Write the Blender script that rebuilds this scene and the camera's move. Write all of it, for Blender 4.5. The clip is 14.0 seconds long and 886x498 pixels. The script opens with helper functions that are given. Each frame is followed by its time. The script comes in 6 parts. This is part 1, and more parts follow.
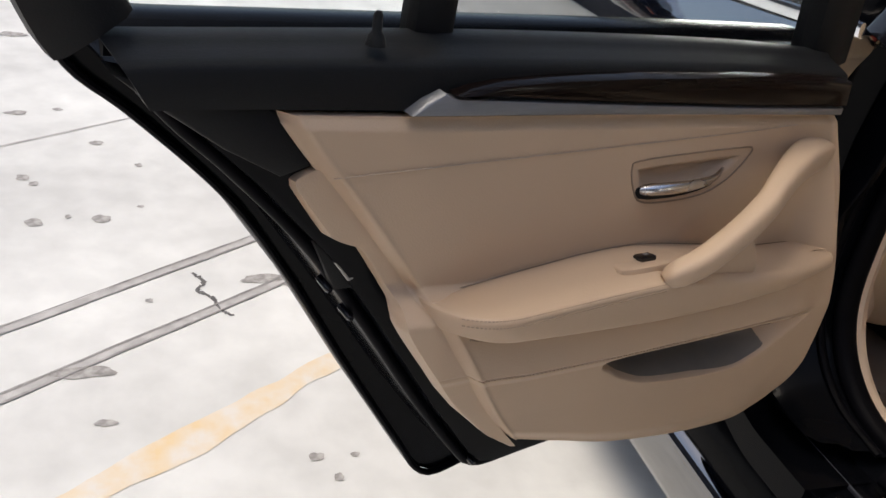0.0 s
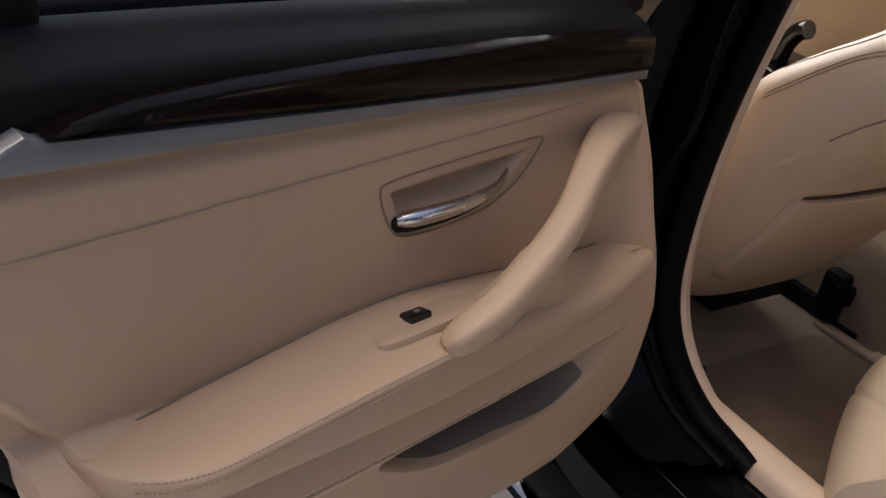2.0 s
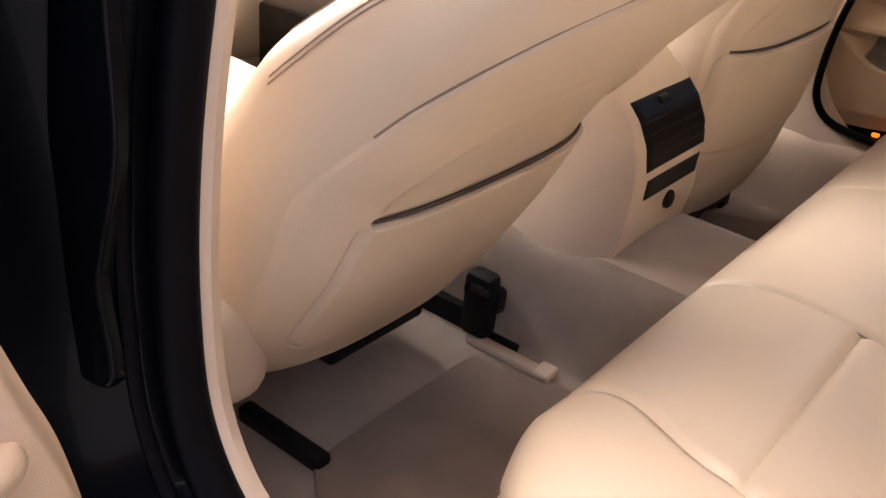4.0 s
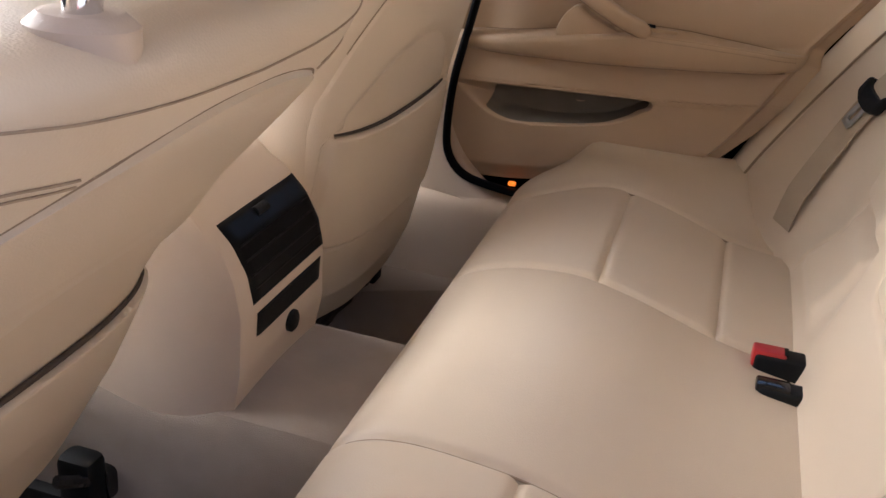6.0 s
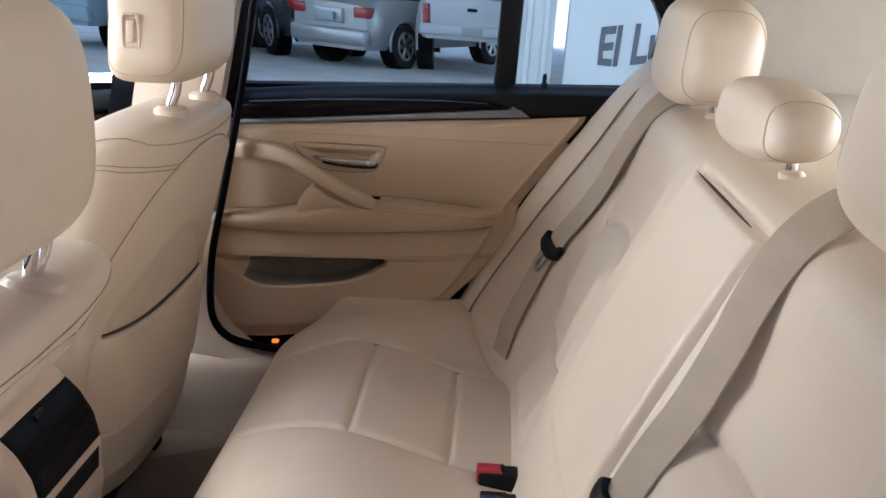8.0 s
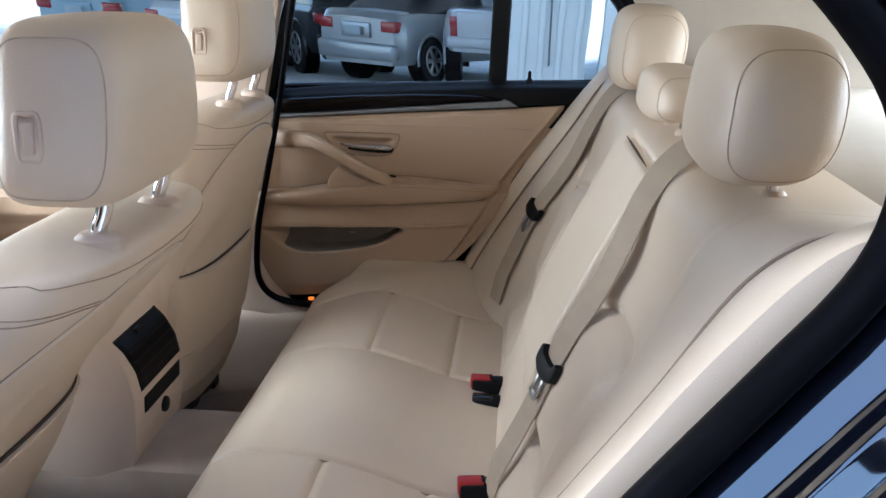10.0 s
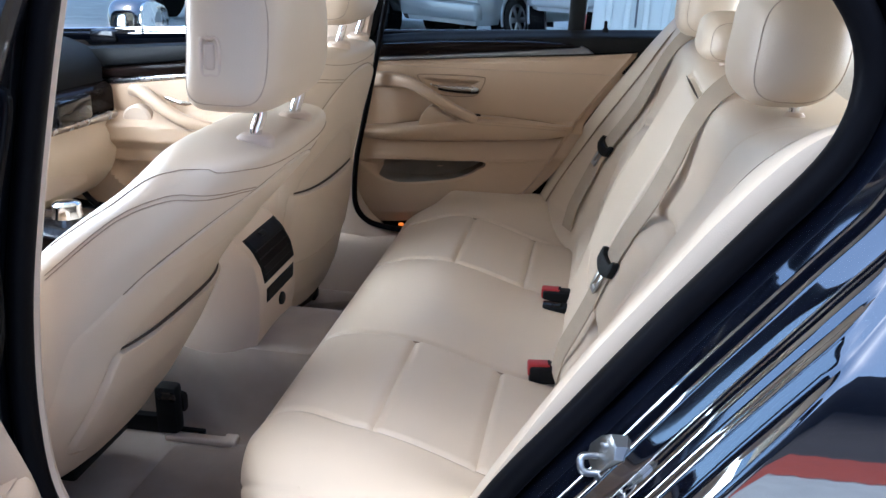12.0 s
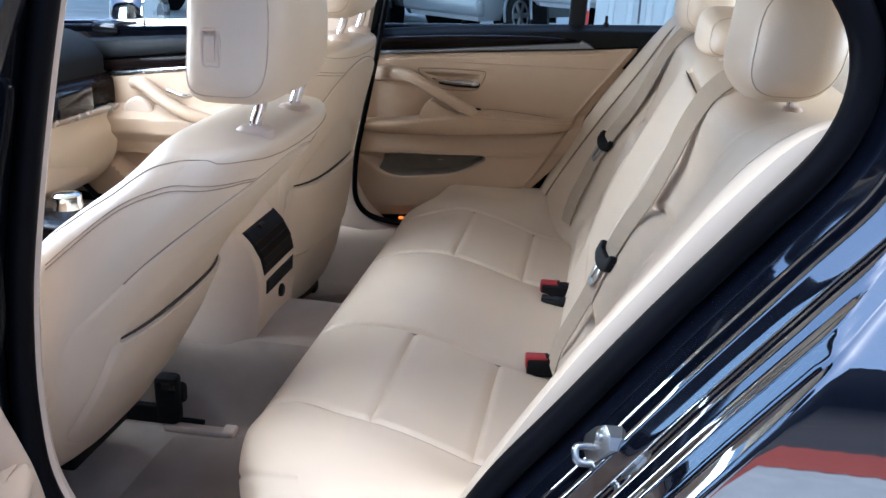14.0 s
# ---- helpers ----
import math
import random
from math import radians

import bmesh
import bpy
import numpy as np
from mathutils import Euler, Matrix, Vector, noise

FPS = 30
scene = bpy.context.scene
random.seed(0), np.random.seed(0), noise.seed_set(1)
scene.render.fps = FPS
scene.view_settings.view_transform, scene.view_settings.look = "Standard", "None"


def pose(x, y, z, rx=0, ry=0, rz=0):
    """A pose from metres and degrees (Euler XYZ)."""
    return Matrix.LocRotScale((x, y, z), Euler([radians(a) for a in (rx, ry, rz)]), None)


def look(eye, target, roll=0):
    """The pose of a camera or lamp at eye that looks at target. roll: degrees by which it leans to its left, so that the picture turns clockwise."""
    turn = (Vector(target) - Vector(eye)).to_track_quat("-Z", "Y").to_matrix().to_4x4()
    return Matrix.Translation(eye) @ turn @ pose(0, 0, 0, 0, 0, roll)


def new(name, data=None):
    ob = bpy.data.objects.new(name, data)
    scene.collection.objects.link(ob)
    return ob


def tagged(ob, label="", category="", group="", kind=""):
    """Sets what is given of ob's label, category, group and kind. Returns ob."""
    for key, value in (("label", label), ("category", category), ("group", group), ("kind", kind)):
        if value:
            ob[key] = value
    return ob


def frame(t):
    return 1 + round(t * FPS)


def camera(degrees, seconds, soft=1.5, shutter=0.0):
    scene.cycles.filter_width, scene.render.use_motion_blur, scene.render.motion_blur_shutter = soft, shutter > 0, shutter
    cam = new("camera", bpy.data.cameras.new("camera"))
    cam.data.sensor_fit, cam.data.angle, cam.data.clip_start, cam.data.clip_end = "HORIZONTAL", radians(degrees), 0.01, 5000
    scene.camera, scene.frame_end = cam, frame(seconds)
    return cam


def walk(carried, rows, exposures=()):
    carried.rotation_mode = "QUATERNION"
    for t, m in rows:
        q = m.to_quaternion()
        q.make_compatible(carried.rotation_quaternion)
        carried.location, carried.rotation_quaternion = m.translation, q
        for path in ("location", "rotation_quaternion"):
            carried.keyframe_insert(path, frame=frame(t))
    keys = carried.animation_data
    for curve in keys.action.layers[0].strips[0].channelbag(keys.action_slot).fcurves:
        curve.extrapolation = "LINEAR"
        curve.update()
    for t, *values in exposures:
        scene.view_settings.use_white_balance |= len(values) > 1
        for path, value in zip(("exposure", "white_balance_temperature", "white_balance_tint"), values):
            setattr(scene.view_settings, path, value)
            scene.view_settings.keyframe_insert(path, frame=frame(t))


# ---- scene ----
cam = camera(51.4, 14.0)
PATH = [
    (0.0, (-1.0228, 1.6929, 1.1875), (-0.1940, 1.3914, 0.7161), 8.89),
    (0.5, (-0.9471, 1.6764, 1.1577), (-0.1338, 1.3365, 0.6855), 8.25),
    (1.0, (-0.8856, 1.6335, 1.1499), (-0.0980, 1.2414, 0.6746), 8.41),
    (1.5, (-0.8427, 1.5802, 1.1430), (-0.0816, 1.1435, 0.6634), 7.76),
    (2.0, (-0.7733, 1.5129, 1.1326), (-0.0485, 1.0276, 0.6434), 8.11),
    (2.5, (-0.6892, 1.4392, 1.1090), (-0.0228, 0.8906, 0.6040), 7.84),
    (3.0, (-0.6467, 1.3468, 1.0831), (-0.0328, 0.7349, 0.5844), 6.22),
    (3.5, (-0.6272, 1.2115, 1.0645), (-0.0469, 0.5682, 0.5650), 4.71),
    (4.0, (-0.5791, 1.0625, 1.0267), (-0.0565, 0.3559, 0.5497), 5.57),
    (4.2, (-0.5529, 1.0137, 1.0070), (-0.0671, 0.2794, 0.5329), 5.61),
    (6.3, (-0.5496, 0.7966, 1.0597), (-0.3346, -0.0942, 0.6595), 3.65),
    (6.5, (-0.5526, 0.8077, 1.0750), (-0.3649, -0.0974, 0.6936), 3.05),
    (7.0, (-0.5798, 0.8483, 1.1380), (-0.4714, -0.0815, 0.7862), 2.36),
    (7.5, (-0.6049, 0.8950, 1.1718), (-0.5456, -0.0514, 0.8542), 2.33),
    (7.7, (-0.6178, 0.9196, 1.1873), (-0.5729, -0.0327, 0.8853), 2.41),
    (10.0, (-0.7111, 1.3241, 1.2103), (-0.6329, 0.3689, 0.9247), 0.89),
    (10.5, (-0.7244, 1.4281, 1.2120), (-0.6126, 0.4814, 0.9099), 0.65),
    (11.0, (-0.7319, 1.5105, 1.2115), (-0.5765, 0.5755, 0.8925), 1.01),
    (11.5, (-0.7328, 1.5601, 1.2115), (-0.5696, 0.6293, 0.8846), 1.16),
    (12.0, (-0.7311, 1.5736, 1.2129), (-0.5739, 0.6424, 0.8840), 1.20),
    (12.5, (-0.7354, 1.5778, 1.2133), (-0.5786, 0.6472, 0.8826), 1.35),
    (13.0, (-0.7370, 1.5802, 1.2122), (-0.5814, 0.6503, 0.8791), 1.23),
    (13.5, (-0.7365, 1.5810, 1.2124), (-0.5810, 0.6506, 0.8805), 1.45),
    (14.0, (-0.7358, 1.5799, 1.2115), (-0.5780, 0.6506, 0.8776), 1.54),
]
walk(cam, [(t, look(e, g, r)) for t, e, g, r in PATH],
     exposures=[(0.0, 0.60, 7200, 11), (1.0, 0.40, 7000, 13), (2.0, 0.25, 7250, 18), (2.5, 0.80, 7300, 19), (3.0, 1.15, 7350, 20), (3.5, 1.42, 7250, 20), (4.2, 1.80, 7000, 20), (6.3, 1.45, 6150, 13), (7.7, 1.36, 5750, 10), (10.0, 1.24, 5400, 6), (11.0, 1.36, 5300, 6), (14.0, 1.50, 5200, 6)])

# ---- daylight ----
SUN_ELEVATION, SUN_AZIMUTH = 74.0, 12.0
world = bpy.data.worlds.new("sky")
scene.world = world
world.use_nodes = True
wn = world.node_tree.nodes
sky = wn.new("ShaderNodeTexSky")
sky.sky_type = "NISHITA"
sky.sun_disc = False
sky.sun_elevation = radians(SUN_ELEVATION)
sky.sun_rotation = radians(SUN_AZIMUTH)
sky.air_density, sky.dust_density = 1.0, 2.5
wn["Background"].inputs["Strength"].default_value = 0.15
world.node_tree.links.new(sky.outputs["Color"], wn["Background"].inputs["Color"])
sun = new("sun", bpy.data.lights.new("sun", "SUN"))
sun.data.energy, sun.data.angle, sun.data.color = 1.10, radians(30), (1.0, 0.96, 0.9)
a_, e_ = radians(SUN_AZIMUTH), radians(SUN_ELEVATION)
sun.matrix_world = look((math.sin(a_) * math.cos(e_) * 20, math.cos(a_) * math.cos(e_) * 20, math.sin(e_) * 20), (0, 0, 0))


# area lamp added inside the windscreen to brighten the cabin in place of skylight
screen_light = new("windscreen_daylight", bpy.data.lights.new("windscreen_daylight", "AREA"))
screen_light.data.shape, screen_light.data.size, screen_light.data.size_y, screen_light.data.energy = "RECTANGLE", 1.15, 0.40, 7.2
screen_light.matrix_world = look((0.80, 0, 1.14), (-0.6, 0, 0.80))

# second area lamp added at the rear window, fill light for the front seats
rear_light = new("rear_window_daylight", bpy.data.lights.new("rear_window_daylight", "AREA"))
rear_light.data.shape, rear_light.data.size, rear_light.data.size_y, rear_light.data.energy = "RECTANGLE", 1.10, 0.35, 2.6
rear_light.matrix_world = look((-1.46, 0, 1.16), (0.2, 0, 0.80))


# ---- materials ----
def material(name, colour, rough=0.5, metal=0.0, vary=0.0, scale=8.0, bump=0.0, bump_scale=300.0, coat=0.0, second=None, grain="noise", spec=0.5, sheen=0.0, stretch=(1, 1, 1)):
    """Principled surface with tone variation at one scale and fine relief at another."""
    m = bpy.data.materials.new(name)
    m.use_nodes = True
    nt = m.node_tree
    n, l = nt.nodes, nt.links
    p = n["Principled BSDF"]
    p.inputs["Roughness"].default_value = rough
    p.inputs["Metallic"].default_value = metal
    p.inputs["Coat Weight"].default_value = coat
    p.inputs["Coat Roughness"].default_value = 0.03
    p.inputs["Specular IOR Level"].default_value = spec
    p.inputs["Sheen Weight"].default_value = sheen
    tc = n.new("ShaderNodeTexCoord")
    mp = n.new("ShaderNodeMapping")
    mp.inputs["Scale"].default_value = stretch
    l.new(tc.outputs["Object"], mp.inputs["Vector"])
    c2 = second or tuple(c * (1 - vary) for c in colour)
    if vary or second:
        t1 = n.new("ShaderNodeTexNoise")
        t1.inputs["Scale"].default_value = scale
        t1.inputs["Detail"].default_value = 6
        l.new(mp.outputs[0], t1.inputs["Vector"])
        r = n.new("ShaderNodeValToRGB")
        r.color_ramp.elements[0].position, r.color_ramp.elements[1].position = 0.35, 0.68
        r.color_ramp.elements[0].color = (*c2, 1)
        r.color_ramp.elements[1].color = (*colour, 1)
        l.new(t1.outputs[0], r.inputs[0])
        l.new(r.outputs[0], p.inputs["Base Color"])
        mr = n.new("ShaderNodeMapRange")
        mr.inputs["To Min"].default_value, mr.inputs["To Max"].default_value = max(0.02, rough * 0.85), min(1, rough * 1.15)
        l.new(t1.outputs[0], mr.inputs["Value"])
        l.new(mr.outputs[0], p.inputs["Roughness"])
    else:
        p.inputs["Base Color"].default_value = (*colour, 1)
    if bump:
        b = n.new("ShaderNodeBump")
        b.inputs["Strength"].default_value = min(1, bump)
        b.inputs["Distance"].default_value = 0.001
        if grain == "leather":
            t2 = n.new("ShaderNodeTexVoronoi")
            t2.inputs["Scale"].default_value = bump_scale
            l.new(tc.outputs["Object"], t2.inputs["Vector"])
            t3 = n.new("ShaderNodeTexNoise")
            t3.inputs["Scale"].default_value = 22
            t3.inputs["Detail"].default_value = 3
            l.new(tc.outputs["Object"], t3.inputs["Vector"])
            ad = n.new("ShaderNodeMath")
            ad.operation = "MULTIPLY_ADD"
            ad.inputs[1].default_value = 2.5
            l.new(t3.outputs[0], ad.inputs[0])
            l.new(t2.outputs["Distance"], ad.inputs[2])
            l.new(ad.outputs[0], b.inputs["Height"])
        else:
            t2 = n.new("ShaderNodeTexNoise")
            t2.inputs["Scale"].default_value = bump_scale
            t2.inputs["Detail"].default_value = 4
            l.new(mp.outputs[0], t2.inputs["Vector"])
            l.new(t2.outputs[0], b.inputs["Height"])
        l.new(b.outputs[0], p.inputs["Normal"])
    return m


LEATHER = material("beige_leather", (0.66, 0.537, 0.40), 0.42, vary=0.06, scale=5, bump=0.16, bump_scale=650, grain="leather", spec=0.4)
# door copy of the seat leather, browned and darkened to carry the door's shade
LEATHER_DOOR_SHADED = material("beige_door_leather", (0.550, 0.402, 0.274), 0.45, vary=0.06, scale=4, bump=0.16, bump_scale=650, grain="leather", spec=0.4)
PLASTIC_BEIGE = material("beige_moulded_plastic", (0.62, 0.49, 0.375), 0.5, vary=0.05, scale=9, bump=0.25, bump_scale=700, spec=0.4)
THREAD = material("beige_thread", (0.55, 0.43, 0.32), 0.7, vary=0.2, scale=60)
STITCH_GROOVE = material("tan_seat_stitch", (0.40, 0.30, 0.21), 0.75, vary=0.25, scale=60)
# dark brown for solid strips that stand in for shade inside open slits
SLIT_SHADE = material("dark_brown_slit", (0.07, 0.05, 0.036), 0.85, vary=0.2, scale=40)
# brown for seams and joints, and for shade lines drawn along folds
SEAM_SHADE = material("brown_seam_thread", (0.30, 0.22, 0.15), 0.8, vary=0.2, scale=40)
CARPET = material("beige_carpet", (0.36, 0.283, 0.222), 0.95, vary=0.16, scale=16, bump=1.0, bump_scale=900, sheen=0.3, spec=0.1)
MAT_PILE = material("brown_mat_pile", (0.25, 0.178, 0.125), 0.95, vary=0.28, scale=12, bump=1.0, bump_scale=1100, sheen=0.3, spec=0.1)
HEADLINER = material("grey_beige_headliner_cloth", (0.50, 0.435, 0.35), 0.95, vary=0.05, scale=30, bump=0.5, bump_scale=900)
BLACK_SOFT = material("black_soft_plastic", (0.010, 0.0105, 0.011), 0.55, vary=0.2, scale=12, bump=0.3, bump_scale=600, spec=0.16)
BLACK_RUBBER = material("black_rubber", (0.004, 0.004, 0.0055), 0.5, vary=0.25, scale=20, bump=0.2, bump_scale=250, spec=0.05)
BLACK_GLOSS = material("black_gloss_plastic", (0.01, 0.01, 0.012), 0.12, vary=0.2, scale=15)
VENT_BLACK = material("black_satin_plastic", (0.008, 0.008, 0.009), 0.30, vary=0.2, scale=15, spec=0.06)
WOOD = material("dark_gloss_wood", (0.010, 0.006, 0.005), 0.22, second=(0.005, 0.0035, 0.003), scale=14, coat=0.14, spec=0.04, stretch=(1, 6, 12))
ALU = material("satin_aluminium", (0.22, 0.225, 0.235), 0.42, metal=0.4, vary=0.12, scale=30, bump=0.12, bump_scale=200, stretch=(1, 20, 30))
CHROME = material("chrome", (0.82, 0.82, 0.83), 0.10, metal=1.0, vary=0.06, scale=25)
SATIN_CHROME = material("satin_chrome", (0.62, 0.62, 0.63), 0.27, metal=1.0, vary=0.08, scale=25)
STEEL = material("zinc_steel", (0.48, 0.48, 0.47), 0.34, metal=1.0, vary=0.2, scale=40)
PAINT = material("blue_black_metallic_paint", (0.003, 0.004, 0.008), 0.06, vary=0.12, scale=40, coat=1.0, spec=0.5)
PAINT.node_tree.nodes["Principled BSDF"].inputs["Coat IOR"].default_value = 2.7
# body paint copy with gloss cut, so dark reflections are built into the material
SHUT_SHADED = material("dark_painted_door_shut", (0.003, 0.0035, 0.005), 0.24, vary=0.25, scale=14, coat=0.04, spec=0.05)
WEBBING = material("beige_belt_webbing", (0.46, 0.365, 0.258), 0.75, vary=0.08, scale=14, bump=0.8, bump_scale=700, stretch=(1, 1, 3))
RED = material("red_button_plastic", (0.40, 0.02, 0.018), 0.35, vary=0.1, scale=40)
CONCRETE = material("pale_worn_concrete", (0.72, 0.73, 0.70), 0.85, second=(0.585, 0.59, 0.565), scale=1.7, bump=0.7, bump_scale=45)
YELLOW = material("worn_yellow_line_paint", (0.70, 0.54, 0.32), 0.75, second=(0.68, 0.64, 0.57), scale=16, bump=0.4, bump_scale=90)
STAIN = material("dark_oil_stain", (0.47, 0.455, 0.43), 0.8, second=(0.22, 0.21, 0.195), scale=45)
JOINT = material("grey_joint_filler", (0.52, 0.51, 0.49), 0.85, second=(0.36, 0.35, 0.335), scale=18, bump=0.4)
GAP = material("dark_joint_gap", (0.20, 0.195, 0.19), 0.9, second=(0.40, 0.39, 0.37), scale=22)
FILM = material("blue_grey_plastic_film", (0.055, 0.06, 0.075), 0.25, vary=0.4, scale=25, bump=0.6, bump_scale=40)
# pocket felt, its colour darkened to include the shade of the deep pocket
FELT_SHADED = material("grey_beige_pocket_lining", (0.22, 0.192, 0.160), 0.9, vary=0.12, scale=30, bump=0.6, bump_scale=800, spec=0.15)
CRACK = material("dark_crack", (0.16, 0.155, 0.15), 0.9, vary=0.4, scale=60)
# finer mottling over the concrete
cn, cl_ = CONCRETE.node_tree.nodes, CONCRETE.node_tree.links
fine = cn.new("ShaderNodeTexNoise")
fine.inputs["Scale"].default_value, fine.inputs["Detail"].default_value = 9.0, 10
fine_ramp = cn.new("ShaderNodeMapRange")
fine_ramp.inputs["From Min"].default_value, fine_ramp.inputs["From Max"].default_value = 0.35, 0.65
fine_ramp.inputs["To Min"].default_value, fine_ramp.inputs["To Max"].default_value = 0.90, 1.03
fine_mix = cn.new("ShaderNodeVectorMath")
fine_mix.operation = "MULTIPLY"
cl_.new(cn["Texture Coordinate"].outputs["Object"], fine.inputs["Vector"])
cl_.new(fine.outputs[0], fine_ramp.inputs["Value"])
cl_.new(cn["Color Ramp"].outputs[0], fine_mix.inputs[0])
cl_.new(fine_ramp.outputs[0], fine_mix.inputs[1])
cl_.new(fine_mix.outputs[0], cn["Principled BSDF"].inputs["Base Color"])
GLASS = bpy.data.materials.new("window_glass")
GLASS.use_nodes = True
gp = GLASS.node_tree.nodes["Principled BSDF"]
gp.inputs["Base Color"].default_value = (0.95, 0.985, 0.975, 1)
gp.inputs["Transmission Weight"].default_value = 1.0
gp.inputs["Roughness"].default_value = 0.0
gp.inputs["IOR"].default_value = 1.1


from mathutils.bvhtree import BVHTree

# ---- geometry helpers ----
ORIGIN = {}


def thing(name, at, label, category, group="", kind="", turn=0.0):
    ob = new(name)
    ob.location = at
    ob.rotation_euler = (0, 0, turn)
    ob.empty_display_size = 0.05
    ORIGIN[ob.name] = Vector(at)
    return tagged(ob, label, category, group, kind)


def mesh(name, geo, mat, origin=(0, 0, 0), smooth=True):
    vs, fs = geo
    o = Vector(origin)
    me = bpy.data.meshes.new(name)
    me.from_pydata([tuple(Vector(v) - o) for v in vs], [], [tuple(f) for f in fs])
    bm = bmesh.new()
    bm.from_mesh(me)
    bmesh.ops.recalc_face_normals(bm, faces=bm.faces)
    for f in bm.faces:
        f.smooth = smooth
    if smooth:
        for e in bm.edges:
            if len(e.link_faces) == 2 and e.calc_face_angle(0) > radians(42):
                e.smooth = False
    bm.to_mesh(me)
    bm.free()
    me.materials.append(mat)
    return me


def part(name, geo, mat, parent, label="", smooth=True):
    """One mesh under a thing or under a part, given in world (closed) coordinates."""
    o = ORIGIN[parent.name]
    ob = new(name, mesh(name, geo, mat, o, smooth))
    ob.parent = parent
    ORIGIN[ob.name] = o
    if label:
        ob["label"] = label
    return ob


def solo(name, geo, mat, label, category="", kind="", at=None, group="", smooth=True):
    """A thing, or piece of the setting, that is one mesh."""
    if at is None:
        vs = np.array([tuple(v) for v in geo[0]])
        at = (*((vs.min(0) + vs.max(0)) / 2)[:2], vs[:, 2].min())
    ob = new(name, mesh(name, geo, mat, at, smooth))
    ob.location = at
    ORIGIN[ob.name] = Vector(at)
    return tagged(ob, label, category, group, kind)


def join(*geos):
    vs, fs = [], []
    for v, f in geos:
        k = len(vs)
        vs += list(v)
        fs += [tuple(i + k for i in q) for q in f]
    return vs, fs


def mirror_y(geo):
    return [(v[0], -v[1], v[2]) for v in geo[0]], geo[1]


def spline(pts, n):
    """n points on a smooth line through pts, evenly along it."""
    P = np.array(pts, float)
    P = np.vstack([2 * P[0] - P[1], P, 2 * P[-1] - P[-2]])
    out = []
    for i in range(1, len(P) - 2):
        for t in np.linspace(0, 1, 24, endpoint=False):
            a, b, c, d = P[i - 1:i + 3]
            out.append(0.5 * (2 * b + (c - a) * t + (2 * a - 5 * b + 4 * c - d) * t * t + (3 * b - a - 3 * c + d) * t ** 3))
    out.append(P[-2])
    out = np.array(out)
    s = np.r_[0, np.cumsum(np.linalg.norm(np.diff(out, axis=0), axis=1))]
    k = np.linspace(0, s[-1], n)
    return np.stack([np.interp(k, s, out[:, j]) for j in range(out.shape[1])], 1)


def loft(rings, caps=True, closed=True):
    """Skin over rings of equal length."""
    vs = [tuple(p) for r in rings for p in r]
    m, fs = len(rings[0]), []
    for i in range(len(rings) - 1):
        for j in range(m if closed else m - 1):
            k = (j + 1) % m
            fs.append((i * m + j, i * m + k, (i + 1) * m + k, (i + 1) * m + j))
    if caps:
        fs.append(tuple(range(m))[::-1])
        fs.append(tuple((len(rings) - 1) * m + j for j in range(m)))
    return vs, fs


def sweep(path, size, n=12, up=(0, 0, 1), power=2.0, taper=None):
    """A bar along a path; size: (across, along up) half widths."""
    P = np.array(path, float)
    T = np.gradient(P, axis=0)
    rings = []
    for i, (p, t) in enumerate(zip(P, T)):
        t = t / (np.linalg.norm(t) + 1e-9)
        a = np.cross(t, np.array(up, float))
        a /= np.linalg.norm(a) + 1e-9
        b = np.cross(a, t)
        k = 1.0 if taper is None else taper[i]
        ring = []
        for q in range(n):
            th = 2 * math.pi * q / n
            c, s = math.cos(th), math.sin(th)
            ca, sa = math.copysign(abs(c) ** (2 / power), c), math.copysign(abs(s) ** (2 / power), s)
            ring.append(p + a * ca * size[0] * k + b * sa * size[1] * k)
        rings.append(ring)
    return loft(rings)


def patch(f, nu, nv, thick):
    """A skin f(u, v) with the thickness vector, closed at its rim."""
    t = np.array(thick, float)
    A = [[np.array(f(i / nu, j / nv), float) for j in range(nv + 1)] for i in range(nu + 1)]
    w = nv + 1
    vs = [tuple(p) for r in A for p in r] + [tuple(p + t) for r in A for p in r]
    k, fs = (nu + 1) * w, []
    for i in range(nu):
        for j in range(nv):
            q = (i * w + j, (i + 1) * w + j, (i + 1) * w + j + 1, i * w + j + 1)
            fs.append(q)
            fs.append(tuple(x + k for x in q[::-1]))
    for i in range(nu):
        for j in (0, nv):
            a, b = i * w + j, (i + 1) * w + j
            fs.append((a, b, b + k, a + k))
    for j in range(nv):
        for i in (0, nu):
            a, b = i * w + j, i * w + j + 1
            fs.append((a, b, b + k, a + k))
    return vs, fs


def coons(bottom, top, left, right):
    """Patch between four curves given as point lists (left and right run from bottom to top)."""
    B, T, L, R = (spline(c, 200) for c in (bottom, top, left, right))

    def at(C, u):
        x = u * 199
        i = min(198, int(x))
        return C[i] + (C[i + 1] - C[i]) * (x - i)

    def f(u, v):
        return ((1 - v) * at(B, u) + v * at(T, u) + (1 - u) * at(L, v) + u * at(R, v)
                - ((1 - u) * (1 - v) * B[0] + u * (1 - v) * B[-1] + (1 - u) * v * T[0] + u * v * T[-1]))
    return f


